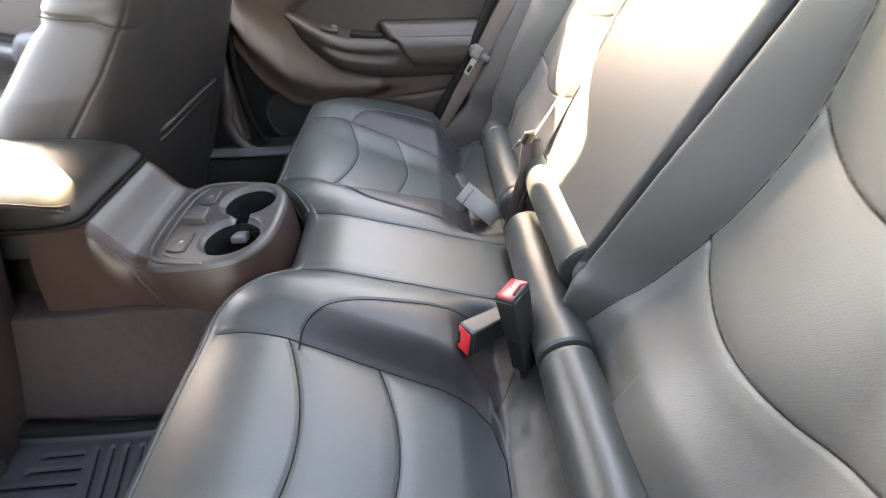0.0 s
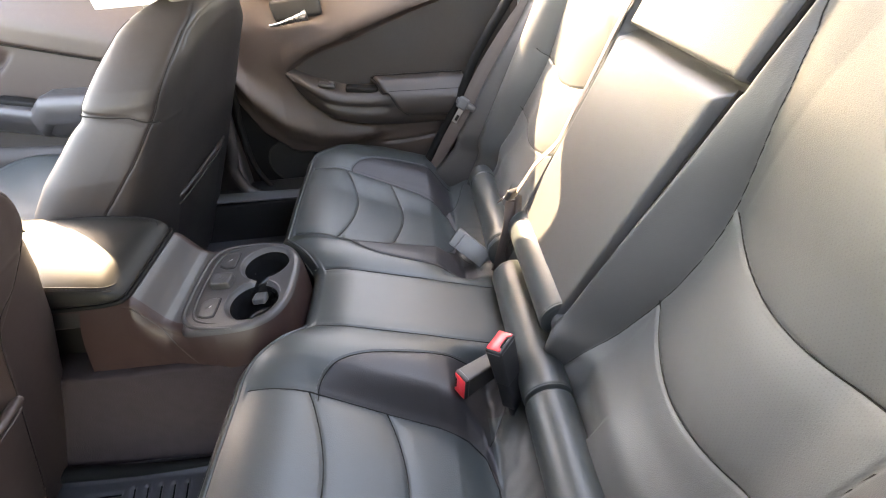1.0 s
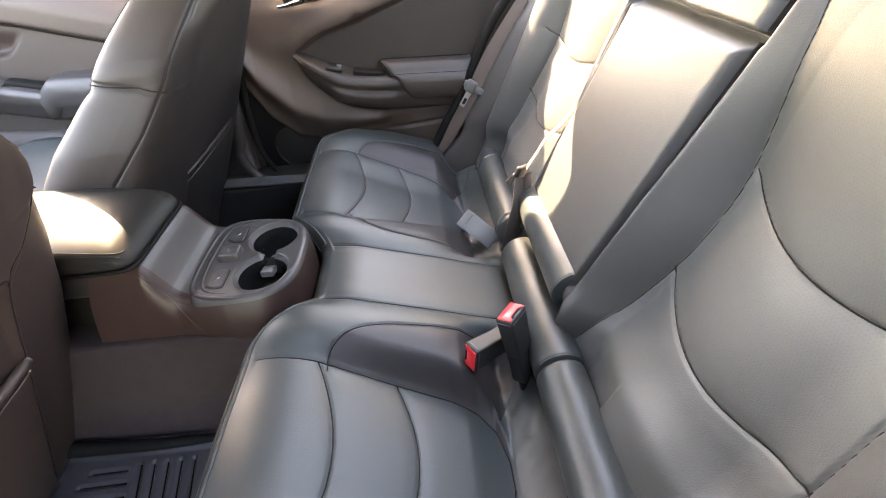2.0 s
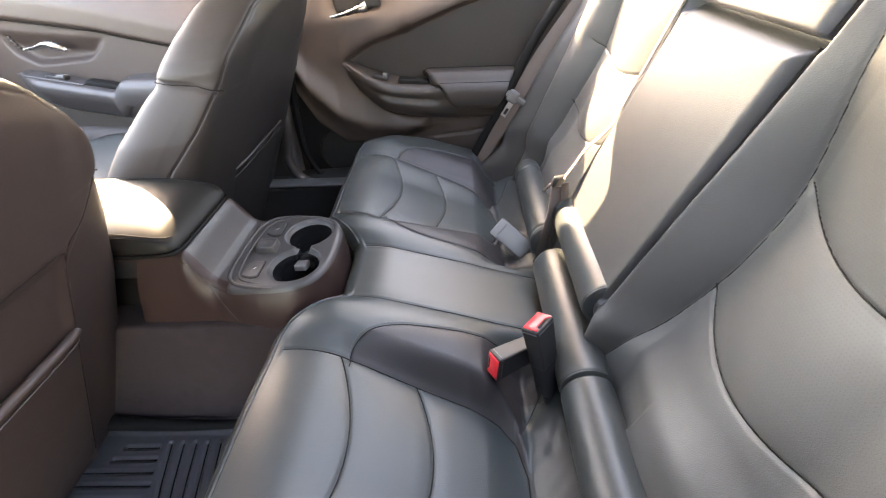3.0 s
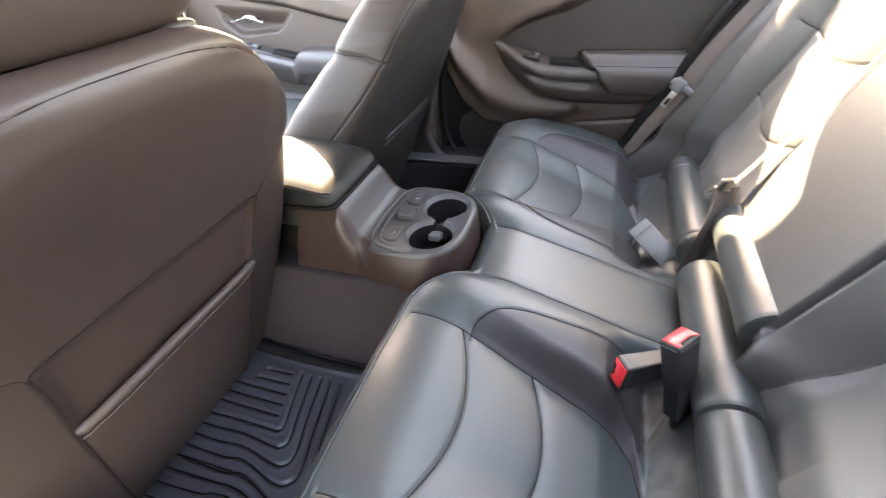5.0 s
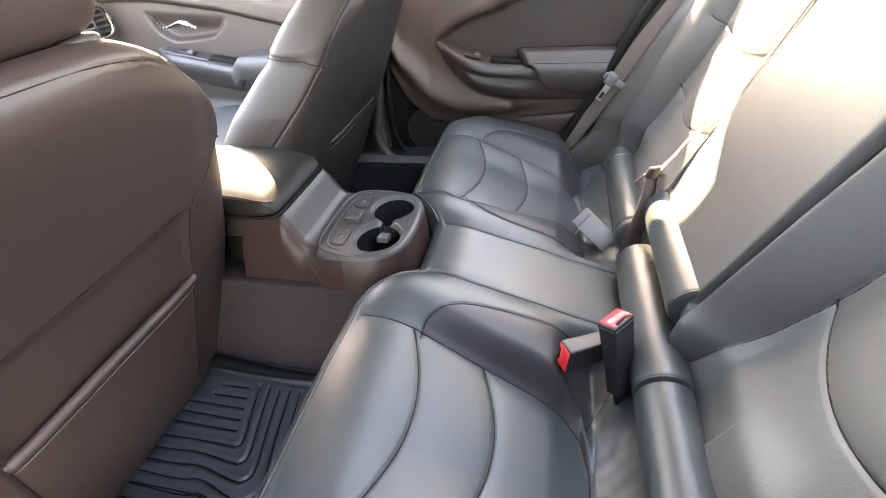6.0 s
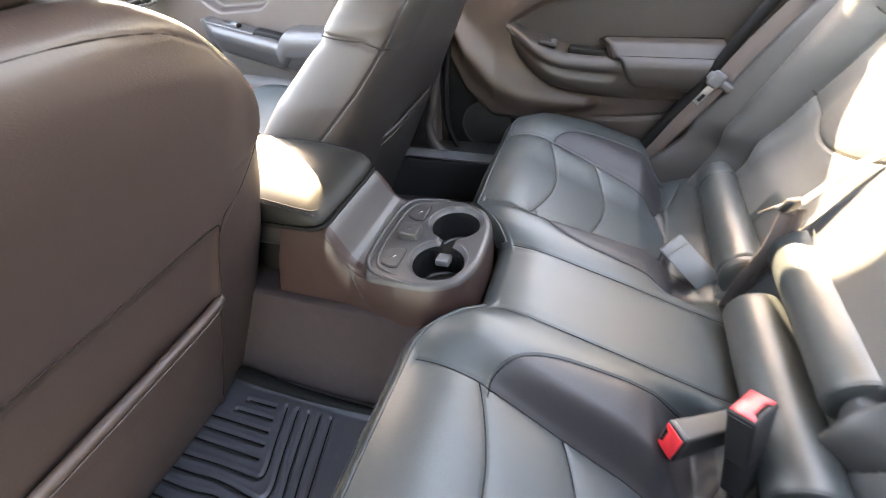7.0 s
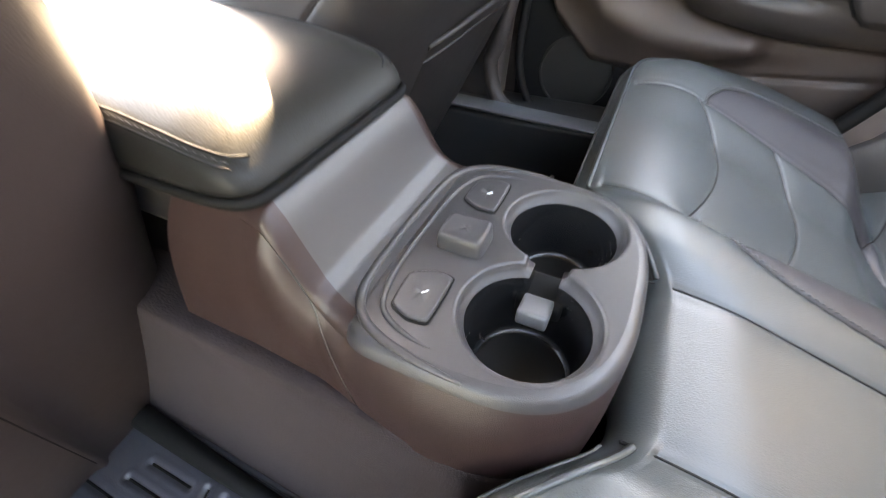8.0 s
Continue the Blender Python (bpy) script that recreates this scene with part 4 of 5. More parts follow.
        # set in and coloured black for the shaded void beside the seat
        part("side_recess_shade", (net.reshape(-1, 3) - np.array([0, s * 0.045, 0]), quads[ahead], SEAL_AND_SHADE), thing, "recessed side sheet blackened as a dark void")
    rows = []
    ang = np.linspace(-np.pi / 2, np.pi / 2, 70)
    for t in np.linspace(0, 1, 40):
        z = (TZ - 0.0099) + (0.09 - TZ + 0.0099) * t
        fall = TZ - 0.0099 - z
        g = 0.001 + 0.017 * (1 - math.exp(-fall / 0.03)) + 0.014 * float(sm(np.array(t), 0.3, 1.0))
        gx = 0.001 + 0.012 * math.sin(math.pi * min(1.0, t * 1.4)) - 0.05 * t
        rows.append([(-0.345 + (0.112 + gx) * abs(math.cos(q)) ** 0.62, (0.110 + g) * math.copysign(abs(math.sin(q)) ** 0.72, math.sin(q)), z) for q in ang])
    part("rear_panel", (np.array(rows).reshape(-1, 3), grid(40, 70), CONSOLE_BROWN), thing)
    # padded lid: a wedge that thins to the rear and rolls over a brow down to the neck
    def seam_z(x):
        return float(np.interp(x, [-0.86, -0.60, -0.556, -0.506, -0.480, -0.468, -0.461, -0.455], [0.552, 0.550, 0.544, 0.5355, 0.5290, 0.5245, 0.5195, 0.5125]))
    lid_rows = []
    prof = [(0.004, 0.0), (0.0008, 0.05), (0.0, 0.25), (0.0006, 0.55), (0.0022, 0.82), (0.0045, 0.95), (0.0070, 1.0)] + [(d, 2.0) for d in (0.0095, 0.013, 0.017, 0.022, 0.028, 0.036, 0.046, 0.060, 0.080, 0.0975)]
    for d, q in prof:
        ring = []
        for a in np.linspace(0, 2 * np.pi, 160, endpoint=False):
            c, s = math.cos(a), math.sin(a)
            x = -0.655 + (0.2 - d) * math.copysign(abs(c) ** 0.16, c)
            y = (0.0985 - d) * math.copysign(abs(s) ** 0.16, s)
            zs = seam_z(x)
            crown = 0.0125 * (1 - math.exp(-max(0.0, d - 0.006) / 0.022)) * float(np.interp(x, [-0.475, -0.455], [1.0, 0.4]))
            ring.append((x, y, 0.5065 + (zs - 0.5065) * min(q, 1.0) + (crown if q > 1 else 0.0)))
        lid_rows.append(ring)
    m = 160
    v = np.array(lid_rows).reshape(-1, 3)
    f = [tuple(q) for q in grid(len(lid_rows), m, False, True)] + [tuple((len(lid_rows) - 1) * m + k % m for k in (m - i, m - i - 1, i + 1, i)) for i in range(1, m // 2 - 1)]
    lid = part("armrest_lid", (v, f, LID_LEATHER), thing, "padded black leather armrest lid")
    for k2, r0 in ((5, 0.0007), (7, 0.0009)):
        line = [p for p in lid_rows[k2] if p[0] < -0.4655]
        part("seam", (*tube(np.array(line) + np.array([0, 0, 0.0001]), r0, 6), SEAM), lid)
    line = np.array([p for p in lid_rows[6] if p[0] < -0.4655]) + np.array([0, 0, 0.0002])
    part("stitching", (*stitches(line, (0, 0, 1), 0.0038, 0.0020, 0.0005), LID_THREAD), lid, "dark thread stitching")
    # black tube that draws the shaded gap below the lid
    part("lid_gap_shade", (*tube(np.array([(x + 0.0055 * (x > -0.5), y * 1.03, z - 0.0035) for x, y, z in lid_rows[0]]), 0.0036, 8, True), SEAL_AND_SHADE), thing, "black strip for the dark gap under the lid")
    part("bin", (*box(-0.92, 0, 0.47, 0.78, 0.17, 0.05, 0.01), PLASTIC_DARK), thing)
    return thing


console()


# ---- floor: tunnel carpet and rubber mats ----
def tunnel():
    rows = []
    for x in np.linspace(-1.3, -0.27, 60):
        top = 0.365
        row = []
        for t in np.linspace(-1, 1, 49):
            a = abs(t)
            y = 0.118 + 0.045 * a if a > 0 else 0.0
            z = 0.09 + (top - 0.09) * (1 - sm(np.array(a), 0.55, 1.0))
            yy = math.copysign(0.125 * min(1, a / 0.55) + 0.050 * max(0, (a - 0.55) / 0.45) ** 1.6, t)
            row.append((x, yy, float(z) + 0.002 * math.sin(31 * x + 9 * t)))
        rows.append(row)
    return tagged(part("tunnel_carpet", (np.array(rows).reshape(-1, 3), grid(60, 49), CARPET)), "dark grey carpet over the centre tunnel", "carpet", kind="structure")


tunnel()


# Black tube that stands for the dark gap between tunnel carpet and mat.
def mat_gap(side):
    line = [(x, side * (0.172 + 0.003 * math.sin(9 * x)), 0.136 + 0.004 * math.sin(14 * x)) for x in np.linspace(-1.0, -0.36, 40)]
    return tagged(part("mat_gap_shade", (*tube(line, np.interp(np.linspace(-1.0, -0.36, 40), [-1.0, -0.72, -0.60, -0.36], [0.015, 0.015, 0.012, 0.006]), 8), SEAL_AND_SHADE)), "black strip for the shade between carpet and mat", "trim", kind="structure")


mat_gap(-1)


def floor_mat(side):
    thing = empty("floor_mat", "black ribbed rubber floor mat with raised rim", "floor mat", group="floor mats", at=(-0.6, side * 0.38, 0.086))
    x0, x1, y0, y1 = -0.98, -0.40, 0.158, 0.60
    # nested bends that run up towards the tunnel, short level lines inside them, wide bows outside
    lines = []
    for k in range(5):
        top_x, x, yb = -0.612 + 0.026 * k, -0.576 + 0.0300 * k, 0.329 + 0.0290 * k
        bend = 0.012 + 0.004 * k
        lines.append(smooth_path([(top_x, 0.195), (top_x + 0.55 * (x - top_x), 0.195 + 0.5 * (yb - 0.195)), (x, yb - 1.3 * bend), (x - 0.6 * bend, yb - 0.1 * bend), (x - 2.0 * bend, yb), (x - 0.10 - 0.01 * k, yb - 0.006 * k), (x - 0.20, yb - 0.005 * k + 0.004), (-0.95, yb + 0.004 - 0.006 * k)], 60))
    for k in range(5):
        lines.append(smooth_path([(-0.470 - 0.022 * k, 0.480 + 0.012 * k), (-0.499 - 0.024 * k, 0.458 + 0.013 * k), (-0.535 - 0.026 * k, 0.440 + 0.012 * k), (-0.590 - 0.02 * k, 0.426 + 0.020 * k), (-0.66 - 0.01 * k, 0.424 + 0.026 * k), (-0.95, 0.434 + 0.028 * k)], 40))
    for k, (xa, xb) in enumerate(((-0.701, -0.635), (-0.712, -0.626), (-0.80, -0.619), (-0.86, -0.611), (-0.92, -0.604))):
        lines.append(np.array([[xa, 0.204 + 0.0245 * k], [xb, 0.203 + 0.0240 * k]]))
    nx, ny = 280, 200
    xs, ys = np.linspace(x0, x1, nx), np.linspace(y0, y1, ny)
    X, Y = np.meshgrid(xs, ys, indexing="ij")
    e = np.minimum.reduce([X - x0, x1 - X, Y - y0, y1 - Y])
    d = line_distance(X, Y, lines)
    Z = 0.100 + 0.030 * (1 - sm(e, 0.0, 0.022)) - 0.004 * (1 - sm(e, 0.0, 0.006))
    Z = Z - 0.0055 * np.exp(-(d / 0.0036) ** 2) + 0.0008 * np.exp(-((d - 0.0085) / 0.0030) ** 2)
    part("mat_sheet", (np.stack([X, side * Y, Z], -1).reshape(-1, 3), grid(nx, ny)[:, ::side], RUBBER), thing)
    # black tubes on the groove floors add to the shade in them
    for ln in lines:
        q = ln if len(ln) > 2 else np.array([ln[0] + (ln[1] - ln[0]) * t for t in np.linspace(0, 1, 6)])
        part("groove_shade", (*tube(np.column_stack([q[:, 0], side * q[:, 1], np.full(len(q), 0.0958)]), 0.0016, 6), SEAL_AND_SHADE), thing)
    edge = [(x0 + (x1 - x0) * t, y0) for t in np.linspace(0, 1, 20)] + [(x1, y0 + (y1 - y0) * t) for t in np.linspace(0.02, 1, 20)]
    part("mat_rim", (*tube([(x, side * y, 0.126) for x, y in edge], 0.005, 8), RUBBER), thing)
    return thing


floor_mat(-1)
floor_mat(1)


# ---- doors on the far side ----
def door_surface(name, thing, x0, x1, z0, z1, depth, mat, n=(150, 120), label=""):
    xs, ts = np.linspace(x0, x1, n[0]), np.linspace(0, 1, n[1])
    X, T = np.meshgrid(xs, ts, indexing="ij")
    Z = z0 + (z1(X) - z0) * T
    Y = depth(X, Z)
    return part(name, (np.stack([X, Y, Z], -1).reshape(-1, 3), grid(*n), mat), thing, label)


def arc_z(x):
    """The lower sweep of the light trim band."""
    return np.interp(x, [-0.60, -0.52, -0.513, -0.469, -0.393, -0.30, -0.222, -0.112, 0.3], [0.80, 0.62, 0.52, 0.419, 0.347, 0.335, 0.355, 0.382, 0.40])


INSERT_EDGE = smooth_path([(-0.345, 0.586), (-0.335, 0.598), (-0.261, 0.636), (-0.176, 0.659), (-0.014, 0.708), (0.10, 0.735), (0.35, 0.79)], 60)
ARM_LOW = smooth_path([(-0.345, 0.586), (-0.330, 0.535), (-0.305, 0.497), (-0.255, 0.452), (-0.211, 0.429), (-0.105, 0.407), (0.0, 0.40), (0.2, 0.40)], 60)


def rear_door():
    door = empty("rear_door", "brown-black rear car door panel with armrest and pull handle", "car door", at=(-0.1, 0.74, 0.2))

    def depth(X, Z):
        up = np.interp(X, INSERT_EDGE[:, 0], INSERT_EDGE[:, 1], left=0.586)
        low = np.interp(X, ARM_LOW[:, 0], ARM_LOW[:, 1], left=0.586)
        ins = sm(up - Z, 0.0, 0.018) * sm(X, -0.350, -0.325) * sm(Z - low, -0.004, 0.02)
        y = 0.700 - 0.012 * np.exp(-((Z - up - 0.015) / 0.03) ** 2) * sm(X, -0.40, -0.30)
        y = y + 0.026 * ins
        y = y + 0.035 * sm(Z, 0.68, 0.86)
        # swept band that swells below the armrest, and the hollow under it
        band = np.interp(X, [-0.62, -0.52, -0.46, -0.38, -0.30, -0.20, -0.10, 0.0], [0.80, 0.66, 0.53, 0.44, 0.405, 0.393, 0.394, 0.40])
        tall = np.interp(X, [-0.30, -0.20, -0.10], [0.050, 0.040, 0.020])
        y = y - 0.030 * np.exp(-((Z - band) / tall) ** 2) * (1 - sm(X, -0.135, -0.092))
        y = y + 0.006 * np.exp(-((Z - 0.337 - 0.10 * (X + 0.1)) / 0.006) ** 2) * sm(X, -0.12, -0.08)
        hollow = sm(arc_z(X) - Z, -0.005, 0.03) * (1 - sm(X, -0.24, 0.02))
        y = y + 0.030 * hollow
        # dished bay of the release handle
        bay = np.exp(-(((X + 0.285) / 0.075) ** 4 + ((Z - 0.735) / 0.030) ** 4))
        return y + 0.020 * bay
    # unseen top edge stands higher in front to stop stray sun
    door_surface("door_panel", door, -0.66, 0.32, 0.20, lambda x: 0.90 - 0.115 * sm(x, -0.17, -0.13), depth, PLASTIC_BROWN, (260, 190))
    # cloth insert just proud of the panel
    xs = np.linspace(-0.338, 0.30, 80)
    up = np.interp(xs, INSERT_EDGE[:, 0], INSERT_EDGE[:, 1]) - 0.006
    rows = [[(x, 0.7235, 0.50 + (u - 0.50) * t) for t in np.linspace(0, 1, 14)] for x, u in zip(xs, up)]
    part("insert_panel", (np.array(rows).reshape(-1, 3), grid(80, 14), DOOR_CLOTH), door, "dark cloth door insert")
    part("insert_bead", (*tube([(x, 0.699, z) for x, z in INSERT_EDGE], 0.004, 8), PLASTIC_BROWN), door)
    # armrest body: ledge that sinks from its tip to the rear, with a scooped face
    xs = np.linspace(-0.347, 0.150, 130)
    top = np.interp(xs, [-0.347, -0.30, -0.274, -0.194, -0.12, 0.0, 0.26], [0.584, 0.558, 0.546, 0.519, 0.511, 0.511, 0.503])
    low = np.interp(xs, ARM_LOW[:, 0], ARM_LOW[:, 1])
    rows = []
    for x, zt, zl in zip(xs, top, low):
        o = 0.058 * float(sm(np.array(x), -0.37, -0.22)) + 0.004
        h = zt - zl
        scoop = 0.012 * float(sm(np.array(x), -0.26, -0.19) * (1 - sm(np.array(x), -0.10, -0.06)))
        rows.append([(x, 0.730, zt + 0.012), (x, 0.715, zt + 0.010), (x, 0.706 - o * 0.5, zt + 0.006), (x, 0.704 - o * 0.85, zt + 0.002), (x, 0.703 - o * 0.97, zt - 0.004), (x, 0.702 - o, zt - 0.012), (x, 0.702 - o * 1.0, zt - 0.24 * h),
                     (x, 0.703 - o * 0.97 + scoop, zt - 0.27 * h), (x, 0.703 - o * 0.95 + scoop, zt - 0.38 * h), (x, 0.703 - o * 0.96, zt - 0.43 * h), (x, 0.703 - o * 0.93, zt - 0.55 * h), (x, 0.703 - o * 0.8, zt - 0.75 * h), (x, 0.704 - o * 0.5, zt - 0.92 * h), (x, 0.707, zl), (x, 0.728, zl - 0.006)])
    part("armrest", (np.array(rows).reshape(-1, 3), grid(130, 15), DOOR_GREY), door, "dark moulded door armrest")
    # padded elbow rest with a slanting front end
    levels = [(-0.118, 0.728, 0.546), (-0.112, 0.700, 0.551), (-0.100, 0.668, 0.5505), (-0.094, 0.656, 0.545), (-0.088, 0.649, 0.533), (-0.080, 0.642, 0.523), (-0.066, 0.634, 0.518),
              (-0.060, 0.629, 0.511), (-0.055, 0.627, 0.500), (-0.044, 0.628, 0.478), (-0.030, 0.632, 0.460), (-0.014, 0.640, 0.447), (0.004, 0.655, 0.441), (0.010, 0.69, 0.436)]
    rows = []
    for t in np.concatenate([[0, 0.004, 0.012, 0.025, 0.05], np.linspace(0.08, 1, 40)]):
        k = min(1.0, (t / 0.05) ** 0.5)
        rows.append([(x + (0.156 - x) * t, y + 0.012 * (1 - k), z - 0.016 * (1 - k) * (z > 0.52) - 0.010 * t) for x, y, z in levels])
    part("elbow_pad", (np.array(rows).reshape(-1, 3), grid(45, len(levels)), DOOR_GREY), door, "dark padded elbow rest")
    part("pad_seam", (*tube([(x, y - 0.0005, z + 0.0005) for x, y, z in rows[2]], 0.0014, 6), SEAL_AND_SHADE), door)
    part("pad_seam", (*tube([(r[1][0], 0.699, r[1][2] + 0.001) for r in rows[2:]], 0.0016, 6), SEAL_AND_SHADE), door)
    part("pad_crease", (*tube([(r[5][0], r[5][1] - 0.0003, r[5][2]) for r in rows[5:]], 0.0009, 6), SEAL_AND_SHADE), door)
    part("pull_cup", (*box(-0.140, 0.684, 0.522, 0.092, 0.034, 0.018, 0.006, 3, pose(0, 0, 0, 0, 8, 0)), SEAL_AND_SHADE), door, "black pull recess")
    sw = part("window_switch", (*box(-0.236, 0.676, 0.546, 0.046, 0.026, 0.010, 0.003, 2, pose(0, 0, 0, 0, 14, 0)), PLASTIC_DARK), door, "black window switch")
    part("switch_tip", (*box(-0.222, 0.674, 0.550, 0.014, 0.012, 0.008, 0.002, 2, pose(0, 0, 0, 0, 14, 0)), GREY_PLASTIC), sw, "grey switch tip")
    # release handle
    part("handle_bay", (*box(-0.275, 0.715, 0.738, 0.13, 0.020, 0.05, 0.012, 3, pose(0, 0, 0, 0, -4, 0)), PLASTIC_DARK), door, "dark handle bay")
    hd = smooth_path([(-0.350, 0.694, 0.705), (-0.31, 0.684, 0.711), (-0.27, 0.680, 0.720), (-0.245, 0.684, 0.724)], 24)
    v, f = tube(hd, np.interp(np.linspace(0, 1, 24), [0, 0.6, 1], [0.004, 0.008, 0.013]), 12)
    part("release_handle", (v, f, CHROME), door, "chrome release handle")
    # black sheet below the swept band that stands for the shade there
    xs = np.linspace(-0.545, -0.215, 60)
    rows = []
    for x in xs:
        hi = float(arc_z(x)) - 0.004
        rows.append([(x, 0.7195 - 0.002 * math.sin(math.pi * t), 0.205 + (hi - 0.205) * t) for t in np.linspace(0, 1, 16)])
    part("lower_door_shade", (np.array(rows).reshape(-1, 3), grid(60, 16), SEAL_AND_SHADE), door, "black sheet for the shade low on the door")
    # low speaker
    th = np.linspace(0, 2 * np.pi, 48, endpoint=False)
    sp_ = [(-0.415 + 0.075 * math.cos(a), 0.7165, 0.300 + 0.075 * math.sin(a)) for a in th]
    part("speaker_ring", (*tube(sp_, 0.0025, 6, True), VENT), door)
    part("speaker_grille", ([(-0.415, 0.7172, 0.300)] + [(x, 0.7172, z) for x, y, z in sp_], [(0, i + 1, (i + 1) % 48 + 1) for i in range(48)], VENT), door, "black speaker grille")
    # rubber seal at the rear edge
    seal = smooth_path([(0.005, 0.634, 0.258), (0.040, 0.634, 0.314), (0.070, 0.634, 0.368), (0.122, 0.634, 0.450), (0.152, 0.634, 0.514), (0.178, 0.634, 0.575), (0.212, 0.634, 0.635), (0.241, 0.634, 0.679), (0.34, 0.64, 0.82)], 60)
    part("door_seal", (*tube(seal, 0.013, 8), SEAL_AND_SHADE), door, "black rubber door seal")
    fseal = smooth_path([(-0.500, 0.690, 0.80), (-0.508, 0.690, 0.56), (-0.526, 0.690, 0.44), (-0.528, 0.685, 0.305), (-0.475, 0.680, 0.212), (-0.38, 0.675, 0.20)], 50)
    part("door_seal", (*tube(fseal, 0.009, 8), SEAL_AND_SHADE), door, "black rubber door seal")
    fs = smooth_path([(-0.53, 0.660, 0.80), (-0.54, 0.655, 0.52), (-0.560, 0.645, 0.385), (-0.580, 0.640, 0.324), (-0.553, 0.640, 0.246), (-0.472, 0.638, 0.216), (-0.3, 0.635, 0.205)], 60)
    part("opening_trim", (*tube(fs, 0.017, 10), DOOR_GREY), door, "grey door opening trim")
    return door


rear_door()


def front_door():
    door = empty("front_door", "brown-black front car door panel with chrome handle", "car door", at=(-1.1, 0.75, 0.2))
    line_x, line_z = [-1.70, -1.30, -1.05, -0.86, -0.60], [0.80, 0.770, 0.722, 0.670, 0.60]

    corners = [(-1.36, 0.745), (-1.335, 0.676), (-1.286, 0.643), (-1.118, 0.648), (-1.035, 0.703)]

    def depth(X, Z):
        ln = np.interp(X, line_x, line_z)
        y = 0.715 - 0.030 * sm(Z, ln - 0.004, ln + 0.012) + 0.06 * sm(Z, ln + 0.05, ln + 0.16)
        bay = 1.0
        for (x0, z0), (x1, z1) in zip(corners, corners[1:] + corners[:1]):
            run = math.hypot(x1 - x0, z1 - z0)
            bay = bay * sm(((x1 - x0) * (Z - z0) - (z1 - z0) * (X - x0)) / run, -0.006, 0.008)
        y = y + 0.030 * bay * sm(0.749 - 0.135 * (X + 1.36) - Z, 0.0, 0.055)
        low = np.interp(X, [-1.6, -1.35, -1.0, -0.7], [0.56, 0.56, 0.46, 0.42])
        return y + 0.03 * sm(low - Z, 0, 0.05)
    door_surface("door_panel", door, -2.0, -0.62, 0.14, lambda x: 0.86 + 0 * x, depth, PLASTIC_BROWN, (220, 140))
    part("trim_line", (*tube([(x, 0.700, z - 0.002) for x, z in zip(np.linspace(-1.7, -0.62, 60), np.interp(np.linspace(-1.7, -0.62, 60), line_x, line_z))], 0.0018, 6), SEAL_AND_SHADE), door)
    xs = np.linspace(-1.37, -0.62, 90)
    rows = []
    for x in xs:
        zt = float(np.interp(x, [-1.37, -1.33, -1.04, -0.62], [0.625, 0.632, 0.565, 0.545]))
        k = float(sm(np.array(x), -1.38, -1.25))
        o = 0.075 * k + 0.004
        h = 0.10
        rows.append([(x, 0.73, zt), (x, 0.712 - o * 0.8, zt), (x, 0.712 - o * 0.96, zt - 0.004), (x, 0.712 - o, zt - 0.015), (x, 0.712 - o, zt - 0.035), (x, 0.712 - o * 0.85, zt - 0.045), (x, 0.712 - o * 0.8, zt - 0.07), (x, 0.712 - o * 0.3, zt - h), (x, 0.72, zt - h - 0.01)])
    part("armrest", (np.array(rows).reshape(-1, 3), grid(90, 9), TRAY), door, "grey moulded door armrest")
    part("lower_panel", (np.array([[(x, 0.702 - 0.008 * math.sin(math.pi * t), 0.20 + (float(np.interp(x, [-1.38, -1.30, -1.04, -0.62], [0.50, 0.535, 0.475, 0.455])) - 0.20) * t) for t in np.linspace(0, 1, 14)] for x in np.linspace(-1.38, -0.64, 60)]).reshape(-1, 3), grid(60, 14), DOOR_CLOTH), door, "dark lower door panel")
    part("switch_plate", (*box(-1.215, 0.680, 0.607, 0.17, 0.05, 0.006, 0.003, 2, pose(0, 0, 0, 0, 13, 0)), TRAY), door)
    sw = part("window_switch", (*box(-1.215, 0.675, 0.613, 0.055, 0.024, 0.010, 0.003, 2, pose(0, 0, 0, 0, 13, 0)), PLASTIC_DARK), door, "black window switch")
    part("switch_tip", (*box(-1.20, 0.674, 0.615, 0.022, 0.018, 0.008, 0.002, 2, pose(0, 0, 0, 0, 13, 0)), GREY_PLASTIC), sw, "grey switch tip")
    part("pull_cup", (*box(-1.085, 0.682, 0.578, 0.10, 0.035, 0.02, 0.006, 2, pose(0, 0, 0, 0, 13, 0)), SEAL_AND_SHADE), door, "black pull recess")
    xs = np.linspace(-1.045, -0.64, 50)
    rows = []
    for x in xs:
        k = float(sm(np.array(x), -1.05, -1.0))
        zt = 0.566 + 0.030 * k - 0.04 * (x + 1.0) * (x > -1.0)
        rows.append([(x, 0.725, zt), (x, 0.66, zt), (x, 0.640, zt - 0.006), (x, 0.632, zt - 0.02), (x, 0.631, zt - 0.05), (x, 0.64, zt - 0.075), (x, 0.665, zt - 0.085)])
    part("elbow_pad", (np.array(rows).reshape(-1, 3), grid(50, 7), TRAY), door, "padded elbow rest")
    hd = smooth_path([(-1.295, 0.706, 0.688), (-1.245, 0.694, 0.693), (-1.200, 0.688, 0.700), (-1.160, 0.700, 0.679)], 24)
    part("release_handle", (*tube(hd, np.interp(np.linspace(0, 1, 24), [0, 0.6, 0.8, 1], [0.004, 0.008, 0.012, 0.006]), 12), CHROME), door, "chrome release handle")
    for k in range(4):
        part("memory_button", (*box(-1.325 + 0.004 * k, 0.713, 0.722 - 0.010 * k, 0.007, 0.008, 0.006, 0.0015, 2), TRAY), door)
    xs = np.linspace(-1.6, -0.72, 60)
